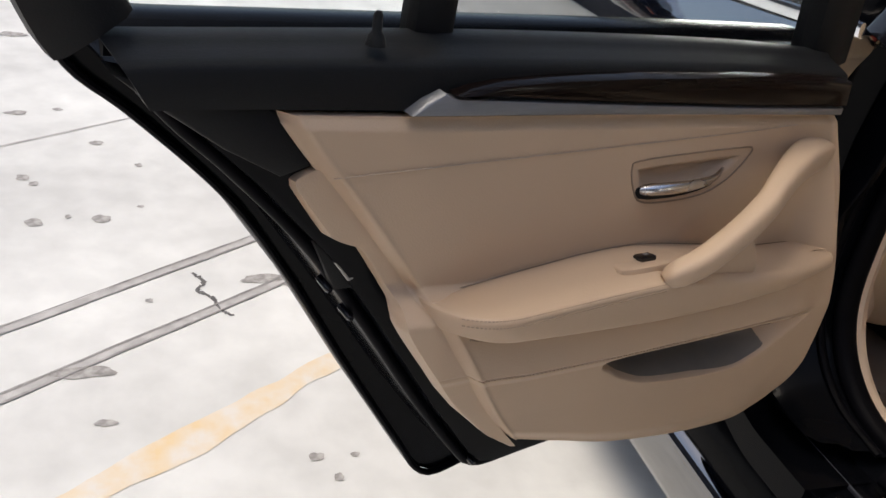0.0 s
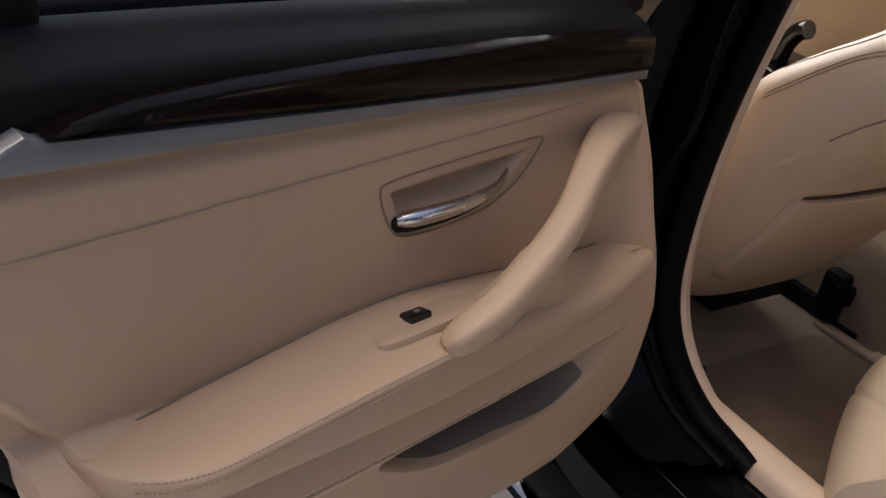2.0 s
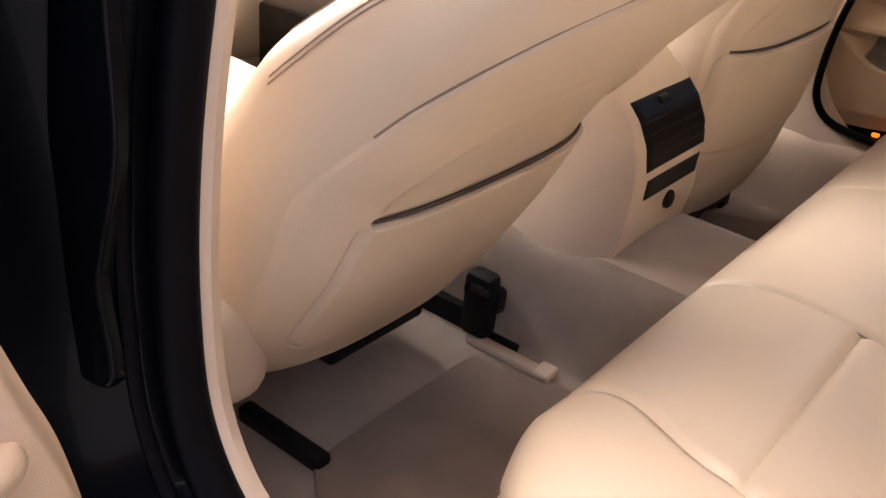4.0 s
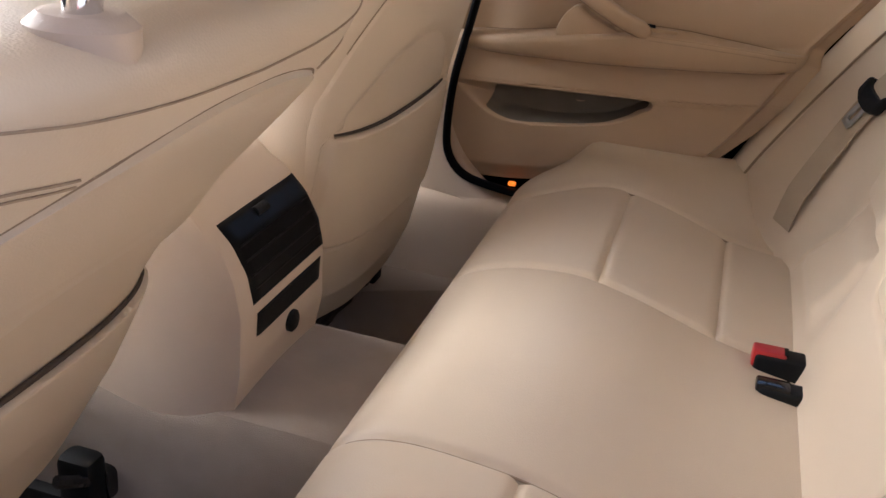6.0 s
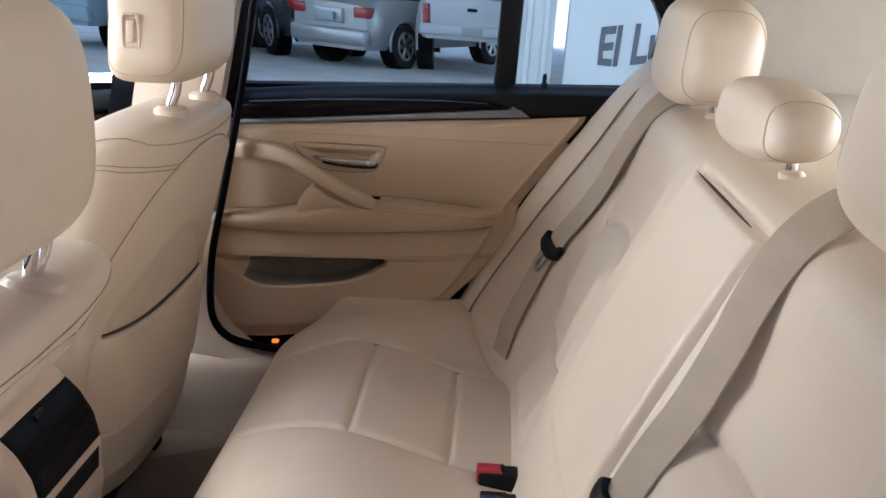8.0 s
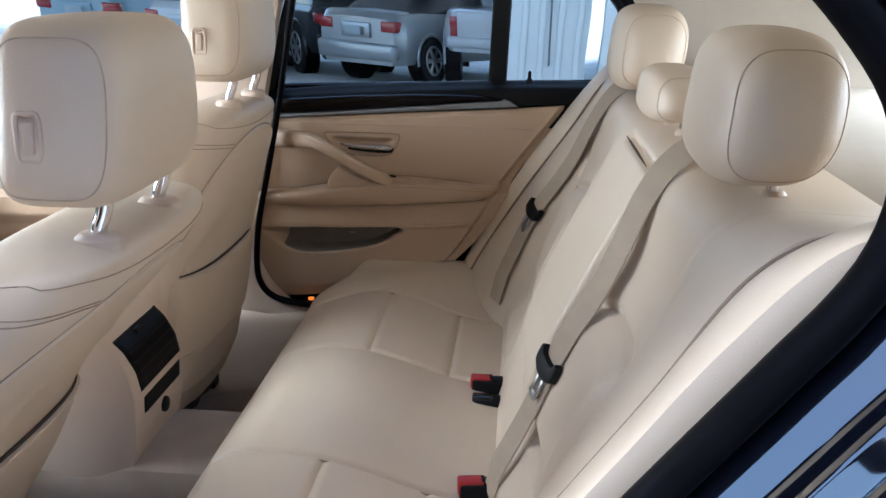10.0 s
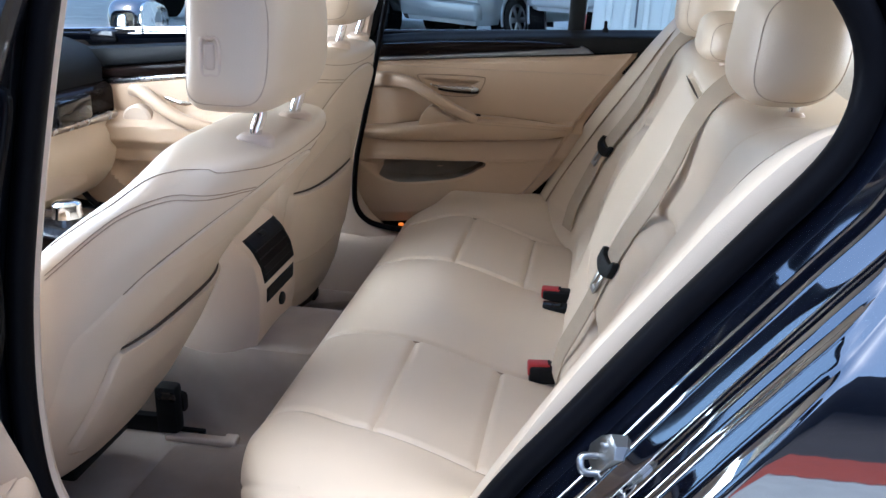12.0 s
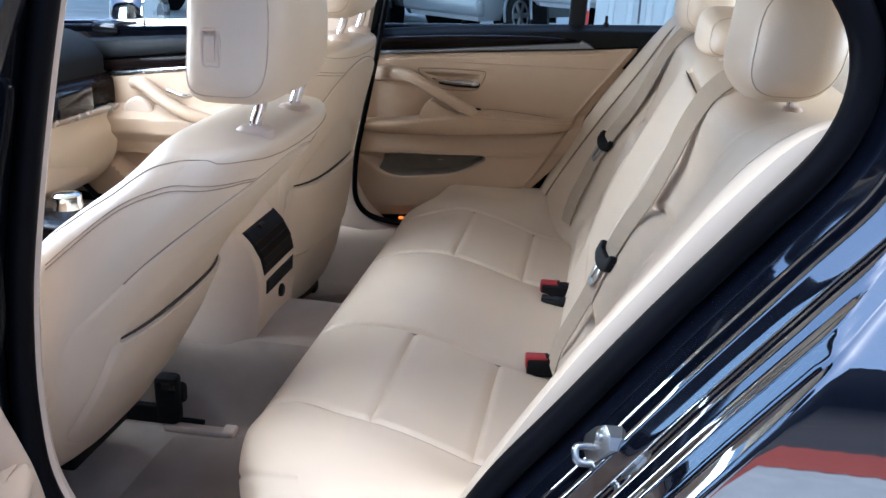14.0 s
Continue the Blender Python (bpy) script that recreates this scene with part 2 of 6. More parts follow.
def box(x0, x1, y0, y1, z0, z1, r=0.0, seg=2):
    bm = bmesh.new()
    bmesh.ops.create_cube(bm, size=1.0)
    for v in bm.verts:
        v.co = Vector(((x0 + x1) / 2 + v.co.x * (x1 - x0), (y0 + y1) / 2 + v.co.y * (y1 - y0), (z0 + z1) / 2 + v.co.z * (z1 - z0)))
    if r:
        bmesh.ops.bevel(bm, geom=bm.edges[:], offset=r, segments=seg, profile=0.5, affect="EDGES")
    bm.verts.index_update()
    g = [tuple(v.co) for v in bm.verts], [tuple(v.index for v in f.verts) for f in bm.faces]
    bm.free()
    return g


def prism(poly, place, d0, d1, r=0.003):
    """A plate with outline poly, laid out by place(u, v, d), its edge rounded on the d1 side."""
    P = np.array(poly, float)
    n = len(P)
    area = sum(P[i - 1][0] * P[i][1] - P[i][0] * P[i - 1][1] for i in range(n))
    N = []
    for i in range(n):
        a, b = P[i] - P[i - 1], P[(i + 1) % n] - P[i]
        q = np.array([-(a[1] / (np.linalg.norm(a) + 1e-9) + b[1] / (np.linalg.norm(b) + 1e-9)), a[0] / (np.linalg.norm(a) + 1e-9) + b[0] / (np.linalg.norm(b) + 1e-9)])
        N.append(q / (np.linalg.norm(q) + 1e-9) * (1 if area > 0 else -1))
    N = np.array(N)
    s = 1 if d1 > d0 else -1
    rings = []
    for d, k in ((d0, 0), (d1 - s * r, 0), (d1 - s * r * 0.3, 0.3 * r), (d1, r)):
        rings.append([place(*(P[i] + N[i] * k), d) for i in range(n)])
    return loft(rings)


def smooth_poly(pts, n=80):
    P = list(pts) + [pts[0]]
    Q = np.array(P, float)
    Q = np.vstack([Q[-2], Q, Q[1]])
    out = []
    for i in range(1, len(Q) - 2):
        for t in np.linspace(0, 1, max(3, n // (len(Q) - 3)), endpoint=False):
            a, b, c, d = Q[i - 1:i + 3]
            out.append(0.5 * (2 * b + (c - a) * t + (2 * a - 5 * b + 4 * c - d) * t * t + (3 * b - a - 3 * c + d) * t ** 3))
    return out


def inside(poly, x, z):
    """Signed distance to a polygon, positive inside."""
    P = np.array(poly, float)
    q = np.array([x, z])
    a, b = P, np.roll(P, -1, axis=0)
    ab = b - a
    t = np.clip(((q - a) * ab).sum(1) / ((ab ** 2).sum(1) + 1e-12), 0, 1)
    d = np.linalg.norm(a + ab * t[:, None] - q, axis=1).min()
    c = ((a[:, 1] > z) != (b[:, 1] > z)) & (x < a[:, 0] + (z - a[:, 1]) / (b[:, 1] - a[:, 1] + 1e-12) * ab[:, 0])
    return d if c.sum() % 2 else -d


def step(a, b, x):
    t = min(1.0, max(0.0, (x - a) / (b - a)))
    return t * t * (3 - 2 * t)


def lerp(x, xs, ys):
    return float(np.interp(x, xs, ys))


# ---- the car ----
car = thing("sedan_car", (0.4, 0, 0.0), "dark blue metallic sedan with its rear door open", "car")


def hung(name, geo, mat, at, turn, label):
    """A part of the car that swings on a hinge at the given place."""
    ob = new(name, mesh(name, geo, mat, at))
    ob.parent = car
    ob.location = Vector(at) - ORIGIN[car.name]
    ob.rotation_euler = (0, 0, turn)
    ORIGIN[ob.name] = Vector(at)
    ob["label"] = label
    return ob


# ---- rear doors (given as closed, y outward) ----
HINGE = (-0.028, 0.885)
OPEN = radians(-74.78)
HANDLE_POLY = smooth_poly([(-0.440, 0.856), (-0.430, 0.8625), (-0.366, 0.864), (-0.290, 0.8635), (-0.268, 0.861), (-0.272, 0.850), (-0.284, 0.836), (-0.300, 0.824), (-0.326, 0.814), (-0.372, 0.811), (-0.414, 0.815), (-0.430, 0.830)], 72)
POCKET_POLY = smooth_poly([(-0.452, 0.645), (-0.443, 0.6555), (-0.38, 0.6545), (-0.328, 0.652), (-0.20, 0.649), (-0.120, 0.646), (-0.114, 0.640), (-0.150, 0.612), (-0.185, 0.591), (-0.225, 0.584), (-0.300, 0.590), (-0.374, 0.603), (-0.415, 0.620), (-0.438, 0.635)], 84)


def arm_low(x):
    """Lower edge of the armrest, where it overhangs the band below."""
    return lerp(x, [-0.67, -0.62, -0.518, -0.368, -0.236, -0.06], [0.734, 0.728, 0.719, 0.708, 0.702, 0.697])


def crease(x):
    """Fold between the band and the lower field."""
    return lerp(x, [-0.66, -0.617, -0.556, -0.487, -0.439, -0.328, -0.134, -0.05], [0.683, 0.675, 0.667, 0.6625, 0.6595, 0.656, 0.651, 0.650])


def door_y(x, z):
    """Depth of the trim panel: upper field, band under the armrest, crease, lower field, bottom tuck."""
    c, a = crease(x), arm_low(x)
    if z < c:
        y = lerp(c - z, [0, 0.003, 0.010, 0.06, 0.12, 0.22], [0.6835, 0.6845, 0.6885, 0.6945, 0.699, 0.710])
    elif z < a + 0.004:
        y = 0.6835 + 0.0075 * step(0, 1, (z - c) / (a + 0.004 - c)) + 0.002 * (1 - step(0, 0.003, z - c))
    else:
        y = 0.691 + 0.040 * step(a + 0.004, a + 0.030, z)
    # the fields run together towards the hinge
    w = step(-0.165, -0.100, x)
    y += w * (lerp(z, [0.47, 0.56, 0.65, 0.72, 0.80, 0.90], [0.712, 0.698, 0.690, 0.695, 0.708, 0.724]) - y)
    if -0.47 < x < -0.24 and z > 0.79:
        d = inside(HANDLE_POLY, x, z)
        y += 0.0015 * step(-0.002, 0.002, d) + 0.0175 * step(0.008, 0.024, d) * step(0.815, 0.835, z)
    if -0.47 < x < -0.09 and 0.56 < z < 0.67:
        d = inside(POCKET_POLY, x, z)
        ramp = 0.30 + 0.70 * step(-0.13, -0.24, x)
        y += 0.054 * ramp * step(-0.001, 0.009 + 0.016 * step(-0.30, -0.16, x), d)
    return y


def arm_back(x):
    """Line where the top of the armrest meets the upper field."""
    return lerp(x, [-0.68, -0.664, -0.638, -0.58, -0.485, -0.445, -0.412, -0.372, -0.281, -0.21, -0.113, -0.06], [0.741, 0.745, 0.752, 0.758, 0.766, 0.767, 0.766, 0.761, 0.745, 0.733, 0.726, 0.722])


def arm_front(x):
    """Depth and height of the stitched front edge of the armrest."""
    return (lerp(x, [-0.67, -0.60, -0.43, -0.30, -0.20, -0.10, -0.06], [0.662, 0.656, 0.654, 0.659, 0.668, 0.688, 0.697]),
            lerp(x, [-0.67, -0.6, -0.5, -0.43, -0.33, -0.21, -0.06], [0.756, 0.762, 0.765, 0.766, 0.752, 0.733, 0.721]))


def arm_end(x):
    """Rounding of the armrest's rear end in plan."""
    k = min(1.0, max(0.0, (x + 0.672) / 0.075))
    return math.sqrt(max(0.0, 1 - (1 - k) ** 2.4))


def scaled(q, k, cx=-0.45, cz=0.70):
    return [(cx + (x - cx) * k, cz + (z - cz) * k) for x, z in q]


EDGE = [(-0.968, 0.985), (-0.940, 0.942), (-0.895, 0.902), (-0.810, 0.812), (-0.742, 0.712), (-0.660, 0.572), (-0.570, 0.425), (-0.545, 0.385), (-0.515, 0.368), (-0.45, 0.378), (-0.294, 0.385), (-0.12, 0.40), (-0.055, 0.42), (-0.035, 0.47), (-0.04, 0.6), (-0.07, 0.80), (-0.10, 0.955)]
INNER = [(-0.925, 0.965), (-0.895, 0.93), (-0.850, 0.885), (-0.775, 0.800), (-0.705, 0.700), (-0.620, 0.570), (-0.548, 0.470), (-0.528, 0.450), (-0.505, 0.444), (-0.44, 0.448), (-0.294, 0.455), (-0.13, 0.465), (-0.105, 0.475), (-0.095, 0.50), (-0.095, 0.6), (-0.115, 0.80), (-0.130, 0.945)]


def door_shell():
    rings = []
    for q, y in ((scaled(EDGE, 1.0), 0.905), (scaled(EDGE, 1.004), 0.893), (scaled(EDGE, 1.0), 0.880), (scaled(EDGE, 0.985), 0.872), (scaled(INNER, 1.012), 0.866), (scaled(INNER, 1.0), 0.855), (scaled(INNER, 0.985), 0.800), (scaled(INNER, 0.965), 0.790), (scaled(INNER, 0.93), 0.788), (scaled(INNER, 0.91), 0.772), (scaled(INNER, 0.88), 0.770)):
        rings.append([(x, y - 0.03 * step(0.6, 1.1, z), z) for x, z in q])
    return loft(rings)


def rear_door(name, side, label):
    """side 1: the left door, swung open; side -1: the right door, shut."""
    fl = (lambda g: g) if side > 0 else mirror_y
    d = hung(name, fl(door_shell()), SHUT_SHADED, (HINGE[0], side * HINGE[1], 0.0), OPEN if side > 0 else 0.0, label)

    def add(n, g, mat, p=None, lab="", smooth=True):
        return part(n, fl(g), mat, p or d, lab, smooth)
    # trim panel
    f = coons([(-0.548, 0.566), (-0.467, 0.536), (-0.373, 0.503), (-0.235, 0.476), (-0.126, 0.473), (-0.081, 0.496), (-0.069, 0.540)],
              [(-0.813, 0.936), (-0.696, 0.926), (-0.54, 0.916), (-0.314, 0.901), (-0.130, 0.888)],
              [(-0.548, 0.566), (-0.594, 0.624), (-0.634, 0.687), (-0.665, 0.739), (-0.701, 0.789), (-0.746, 0.849), (-0.786, 0.899), (-0.813, 0.936)],
              [(-0.069, 0.540), (-0.067, 0.62), (-0.075, 0.69), (-0.088, 0.74), (-0.105, 0.81), (-0.130, 0.888)])

    def surface(u, v):
        x, z = f(u, v)
        y = door_y(x, z)
        e = min(u, 1 - u) * 0.65
        y += (0.013 if u < 0.5 else 0.011) * (1 - step(0, 0.018 if u < 0.5 else 0.022, e)) - (0.0022 * math.exp(-((e - 0.014) / 0.006) ** 2) if u < 0.5 else 0) + 0.010 * (1 - step(0, 0.03, v * 0.4)) + 0.006 * (1 - step(0, 0.012, (1 - v) * 0.38))
        return (x, y, z)
    panel = add("trim_panel", patch(surface, *((380, 400) if side > 0 else (200, 200)), (0, 0.012, 0)), LEATHER_DOOR_SHADED, lab="beige leather door trim with stitched seam")
    # flange of the panel behind its rear edge, cut out round the lock
    edge_z = [0.545, 0.566, 0.624, 0.687, 0.739, 0.789, 0.849, 0.899, 0.936]
    edge_x = [-0.531, -0.548, -0.594, -0.634, -0.665, -0.701, -0.746, -0.786, -0.813]

    def flange(u, v):
        z = 0.548 + 0.336 * v
        w = lerp(z, [0.548, 0.576, 0.64, 0.714, 0.734, 0.741, 0.748, 0.756, 0.80, 0.806, 0.812, 0.818, 0.85, 0.868, 0.876, 0.881, 0.884], [0.004, 0.020, 0.030, 0.034, 0.033, 0.029, 0.021, 0.018, 0.015, 0.017, 0.028, 0.035, 0.034, 0.032, 0.027, 0.014, 0.002])
        x0 = lerp(z, edge_z, edge_x) + 0.003
        return (x0 - (w + 0.003) * u, door_y(x0 + 0.012, z) + 0.0115 + 0.002 * u + 0.012 * step(0.86, 1.0, u), z)
    add("panel_flange", patch(flange, 16, 150, (0, 0.016, 0)), LEATHER_DOOR_SHADED, lab="beige moulded flange of the door trim")
    def lining(u, v):
        a, b = POCKET_POLY[int(round(u * 84)) % 84]
        k = 0.05 + 0.89 * v
        x, z = min(-0.33 + (a + 0.33) * k, -0.172 - 0.45 * (b - 0.60) * k), 0.625 + (b - 0.625) * k
        return (x, door_y(x, z) - 0.0016, z)
    add("pocket_lining", patch(lining, 84, 24, (0, 0.003, 0)), FELT_SHADED, lab="grey beige felt lining of the door pocket")
    # armrest
    rings = []
    for i in range(91):
        x = -0.672 + 0.573 * (i / 90) ** 1.25
        zb, (yf, zs), zl, e = arm_back(x), arm_front(x), arm_low(x), arm_end(x)
        r = min(0.010, 0.45 * (zs - zl)) * (0.55 + 0.45 * step(-0.42, -0.30, x))
        prof = [(0.738, zb - 0.001), (0.729, zb), (0.722, zb + 0.0018), (0.700, (zb + zs) / 2 + 0.003), (yf + 0.020, zs + 0.0015)]
        prof += [(yf + r - r * math.sin(q), zs - r + r * math.cos(q)) for q in np.linspace(0.15, math.pi / 2, 7)]
        prof += [(yf + 0.001, (zs + zl) / 2), (yf + 0.006, zl + 0.007), (yf + 0.010, zl + 0.002), (yf + 0.016, zl), (0.705, zl), (0.738, zl)]
        e = min(e, math.sqrt(max(0.0, 1 - max(0.0, (x + 0.118) / 0.019) ** 2)) * 0.45 + 0.55)
        mid = (zb + zl) / 2 + 0.006
        rings.append([(x, 0.738 + (y - 0.738) * max(0.02, e), mid + (z - mid) * (0.72 + 0.28 * e)) for y, z in prof])
    arm = add("armrest", loft(rings), LEATHER_DOOR_SHADED, lab="padded beige leather armrest")
    for off in (0.0005, 0.0065):
        pts = []
        for x in np.linspace(-0.652, -0.432, 74):
            (yf, zs), e = arm_front(x), arm_end(x)
            pts.append((x, 0.738 + (yf + (0.0022 if off < 0.002 else -0.0002) - 0.738) * e - 0.0004, zs - 0.0012 - off - 0.004 * (1 - e)))
        add("stitching", join(*[sweep([pts[i], tuple(0.35 * a + 0.65 * b for a, b in zip(pts[i], pts[i + 1]))], (0.0006, 0.0006), 6) for i in range(len(pts) - 1)]), STITCH_GROOVE, arm)
    gap = [(x, 0.7290, arm_back(x) + 0.0010) for x in np.linspace(-0.655, -0.118, 90)]
    add("armrest_gap", sweep(gap, (0.0007, 0.0008), 6, (0, 1, 0)), SEAM_SHADE, arm, "dark joint line along the armrest")
    # dark line drawn under the armrest overhang as its shade
    low = [(x, arm_front(x)[0] + 0.0165 + 0.5 * (0.738 - arm_front(x)[0]) * (1 - arm_end(x)), arm_low(x) + 0.0002) for x in np.linspace(-0.640, -0.128, 80)]
    add("armrest_shadow_gap", sweep(low, (0.0010, 0.0012), 6, (0, 1, 0)), SEAM_SHADE, arm, "dark joint under the armrest")
    # window switch in its tray
    add("switch_plate", prism(smooth_poly([(-0.468, -0.036), (-0.425, -0.040), (-0.378, -0.038), (-0.372, -0.020), (-0.384, -0.006), (-0.425, -0.003), (-0.462, -0.004), (-0.470, -0.020)], 32), lambda u, v, dd: (u, 0.716 + v, dd + 0.742 - v * 0.25), 0.0, 0.0225, 0.004), LEATHER_DOOR_SHADED, arm)
    add("window_switch", prism([(-0.437, -0.026), (-0.419, -0.027), (-0.418, -0.014), (-0.436, -0.012)], lambda u, v, dd: (u, 0.716 + v, dd + 0.742 - v * 0.25), 0.01, 0.0285, 0.003), BLACK_GLOSS, arm, "black window switch")
    add("switch_mark", prism([(-0.430, -0.022), (-0.425, -0.022), (-0.425, -0.018), (-0.430, -0.018)], lambda u, v, dd: (u, 0.716 + v, dd + 0.742 - v * 0.25), 0.02, 0.0293, 0.0005), ALU, arm)
    # grab handle
    gp_ = spline([(-0.132, 0.742, 0.838), (-0.155, 0.731, 0.845), (-0.185, 0.719, 0.849), (-0.218, 0.705, 0.850), (-0.250, 0.690, 0.848), (-0.276, 0.678, 0.841), (-0.302, 0.667, 0.829), (-0.330, 0.660, 0.815), (-0.356, 0.656, 0.802), (-0.390, 0.654, 0.785), (-0.416, 0.657, 0.774), (-0.432, 0.662, 0.766)], 60)
    tp = [lerp(i, [0, 8, 18, 30, 52, 56, 58, 59], [1.3, 1.45, 1.3, 1.0, 1.0, 0.95, 0.75, 0.42]) for i in range(60)]
    add("grab_handle", sweep(gp_, (0.0130, 0.0125), 24, (0, 1, 0), 3.4, tp), LEATHER_DOOR_SHADED, lab="slanting beige grab handle")
    add("handle_foot", prism(smooth_poly([(-0.430, 0.752), (-0.390, 0.760), (-0.345, 0.778), (-0.318, 0.795), (-0.300, 0.785), (-0.288, 0.765), (-0.284, 0.744), (-0.310, 0.735), (-0.390, 0.744)], 54), lambda u, v, dd: (u, dd, v), 0.692, 0.668, 0.004), LEATHER_DOOR_SHADED, lab="beige web under the grab handle")
    G = np.gradient(gp_, axis=0)
    edge_line = []
    for i in range(12, 58):
        a = np.cross(G[i], (0, 1, 0))
        a /= np.linalg.norm(a)
        a *= -1 if a[2] > 0 else 1
        edge_line.append(tuple(gp_[i] + a * 0.0124 * tp[i] + np.array((0, -0.0062, 0))))
    add("grab_seam", sweep(edge_line, (0.0009, 0.0009), 6, (0, 1, 0)), SEAM_SHADE)
    ring = [(x, door_y(x, z) - 0.0004, z) for x, z in HANDLE_POLY + HANDLE_POLY[:2]]
    add("handle_surround", sweep(ring, (0.0011, 0.0009), 6, (0, 1, 0)), SEAM_SHADE, lab="dark joint round the door handle recess")
    seam = [(x, door_y(x, 0.8815) - 0.0009, 0.8815 + 0.002 * step(-0.3, -0.2, x)) for x in np.linspace(-0.765, -0.205, 150)]
    add("trim_seam", sweep(seam, (0.0006, 0.0006), 6), THREAD, lab="stitched seam across the door trim")
    # opening lever
    lv = spline([(-0.4235, 0.730, 0.8305), (-0.400, 0.722, 0.8325), (-0.362, 0.719, 0.8335), (-0.325, 0.724, 0.8350), (-0.300, 0.736, 0.8385)], 30)
    size = [lerp(i, [0, 1, 3, 9, 18, 25, 29], [0.55, 0.95, 1.15, 1.12, 0.85, 0.55, 0.35]) for i in range(30)]
    # dark plate peeping out below the lever, drawn as the shade round it
    add("lever_slot", sweep([(p[0] - 0.002 + 0.004 * i / 29, p[1] + 0.0030, p[2] - 0.0040) for i, p in enumerate(lv[:24])], (0.0075, 0.002), 14, (0, 1, 0), 2.4, size[:24]), BLACK_SOFT, lab="dark gap round the inner door handle")
    add("door_handle", sweep(lv, (0.0056, 0.0052), 18, (0, 1, 0), 2.2, size), SATIN_CHROME, lab="satin chrome inner door handle")
    # trim strips
    P = lambda u, v, dd: (u, dd, v)
    base = lambda x: 0.890 + (-x - 0.143) * 0.0729
    strip = [(-0.704, 0.9315), (-0.690, 0.9420), (-0.674, 0.9490), (-0.667, 0.9445)] + [(x, lerp(x, [-0.667, -0.5, -0.3, -0.125], [0.9445, 0.929, 0.912, 0.8995])) for x in (-0.6, -0.5, -0.4, -0.3, -0.2, -0.142)] + [(x, base(x) + 0.002) for x in (-0.142, -0.3, -0.5)]
    add("trim_strip", prism(strip, P, 0.745, 0.7235, 0.003), ALU, lab="brushed aluminium trim strip")
    wood = [(-0.665, 0.9465)] + [(x, lerp(x, [-0.667, -0.5, -0.3, -0.125], [0.9465, 0.931, 0.914, 0.9015])) for x in (-0.6, -0.5, -0.4, -0.3, -0.2, -0.142)] + [(-0.146, 0.9320), (-0.2, 0.938), (-0.32, 0.947), (-0.46, 0.9535), (-0.56, 0.9555), (-0.62, 0.9545), (-0.65, 0.951)]
    add("wood_inlay", prism(wood, P, 0.745, 0.7195, 0.006), WOOD, lab="dark gloss wood inlay")
    # black upper trim rising to the window
    upper = coons([(-0.905, 0.945), (-0.815, 0.940), (-0.5, 0.916), (-0.132, 0.890)], [(-0.930, 0.988), (-0.6, 0.979), (-0.3, 0.963), (-0.130, 0.947)],
                  [(-0.905, 0.945), (-0.918, 0.968), (-0.930, 0.988)], [(-0.132, 0.890), (-0.132, 0.92), (-0.130, 0.947)])

    def up(u, v):
        x, z = upper(u, v)
        return (x, 0.738 + 0.006 * v + 0.030 * step(0.72, 1.0, v) - 0.004 * math.sin(math.pi * v), z)
    add("upper_trim", patch(up, 60, 16, (0, 0.02, 0)), BLACK_SOFT, lab="black soft upper door trim")
    add("upper_trim_tail", prism([(-0.928, 0.970), (-0.815, 0.942), (-0.777, 0.888), (-0.803, 0.880), (-0.848, 0.907), (-0.902, 0.947)], P, 0.775, 0.744, 0.004), BLACK_SOFT)
    # lock pin
    add("lock_pin", sweep([(-0.728, 0.752, 0.982), (-0.728, 0.752, 0.990), (-0.728, 0.752, 0.993), (-0.728, 0.752, 1.006), (-0.728, 0.752, 1.009)], (0.0045, 0.0045), 12, (0, 1, 0), 2, [1.9, 1.5, 0.9, 0.85, 0.4]), BLACK_SOFT)
    seal_path = spline([(x, 0.789 - 0.03 * step(0.6, 1.1, z), z) for x, z in scaled(INNER, 0.955)][:13], 90)
    add("door_seal", sweep(seal_path, (0.006, 0.006), 10, (0, 1, 0)), BLACK_RUBBER, lab="black rubber door seal")
    lip = spline([(x, 0.868 - 0.03 * step(0.6, 1.1, z), z) for x, z in scaled(EDGE, 0.985)][:13], 90)
    add("edge_lip", sweep(lip, (0.004, 0.005), 8, (0, 1, 0)), BLACK_RUBBER, lab="thin black rubber lip along the door edge")
    # window frame, divider and panes
    yf = lambda z: 0.798 - 0.11 * (z - 0.98)
    loop = spline([(-0.108, yf(0.93), 0.93), (-0.135, yf(1.05), 1.05), (-0.165, yf(1.2), 1.2), (-0.205, yf(1.31), 1.31), (-0.30, yf(1.345), 1.345), (-0.55, yf(1.335), 1.335), (-0.76, yf(1.285), 1.285), (-0.90, yf(1.205), 1.205), (-0.960, yf(1.12), 1.12), (-0.958, yf(1.05), 1.05), (-0.940, yf(1.0), 1.0), (-0.932, yf(0.988), 0.988)], 90)
    add("window_frame", sweep(loop, (0.034, 0.026), 12, (0, 1, 0), 4), BLACK_SOFT, lab="black window frame")
    add("window_divider", sweep(spline([(-0.655, yf(0.96), 0.96), (-0.660, yf(1.1), 1.1), (-0.668, yf(1.31), 1.31)], 12), (0.021, 0.018), 10, (0, 1, 0), 4), BLACK_SOFT)
    add("belt_seal", sweep([(-0.925, 0.786, 0.978), (-0.6, 0.786, 0.969), (-0.3, 0.786, 0.952), (-0.12, 0.786, 0.934)], (0.006, 0.009), 8, (0, 0, 1), 3), BLACK_RUBBER)
    pane = [(-0.125, 0.94), (-0.15, 1.1), (-0.185, 1.28), (-0.21, 1.32), (-0.30, 1.34), (-0.55, 1.33), (-0.662, 1.31), (-0.655, 0.96)]
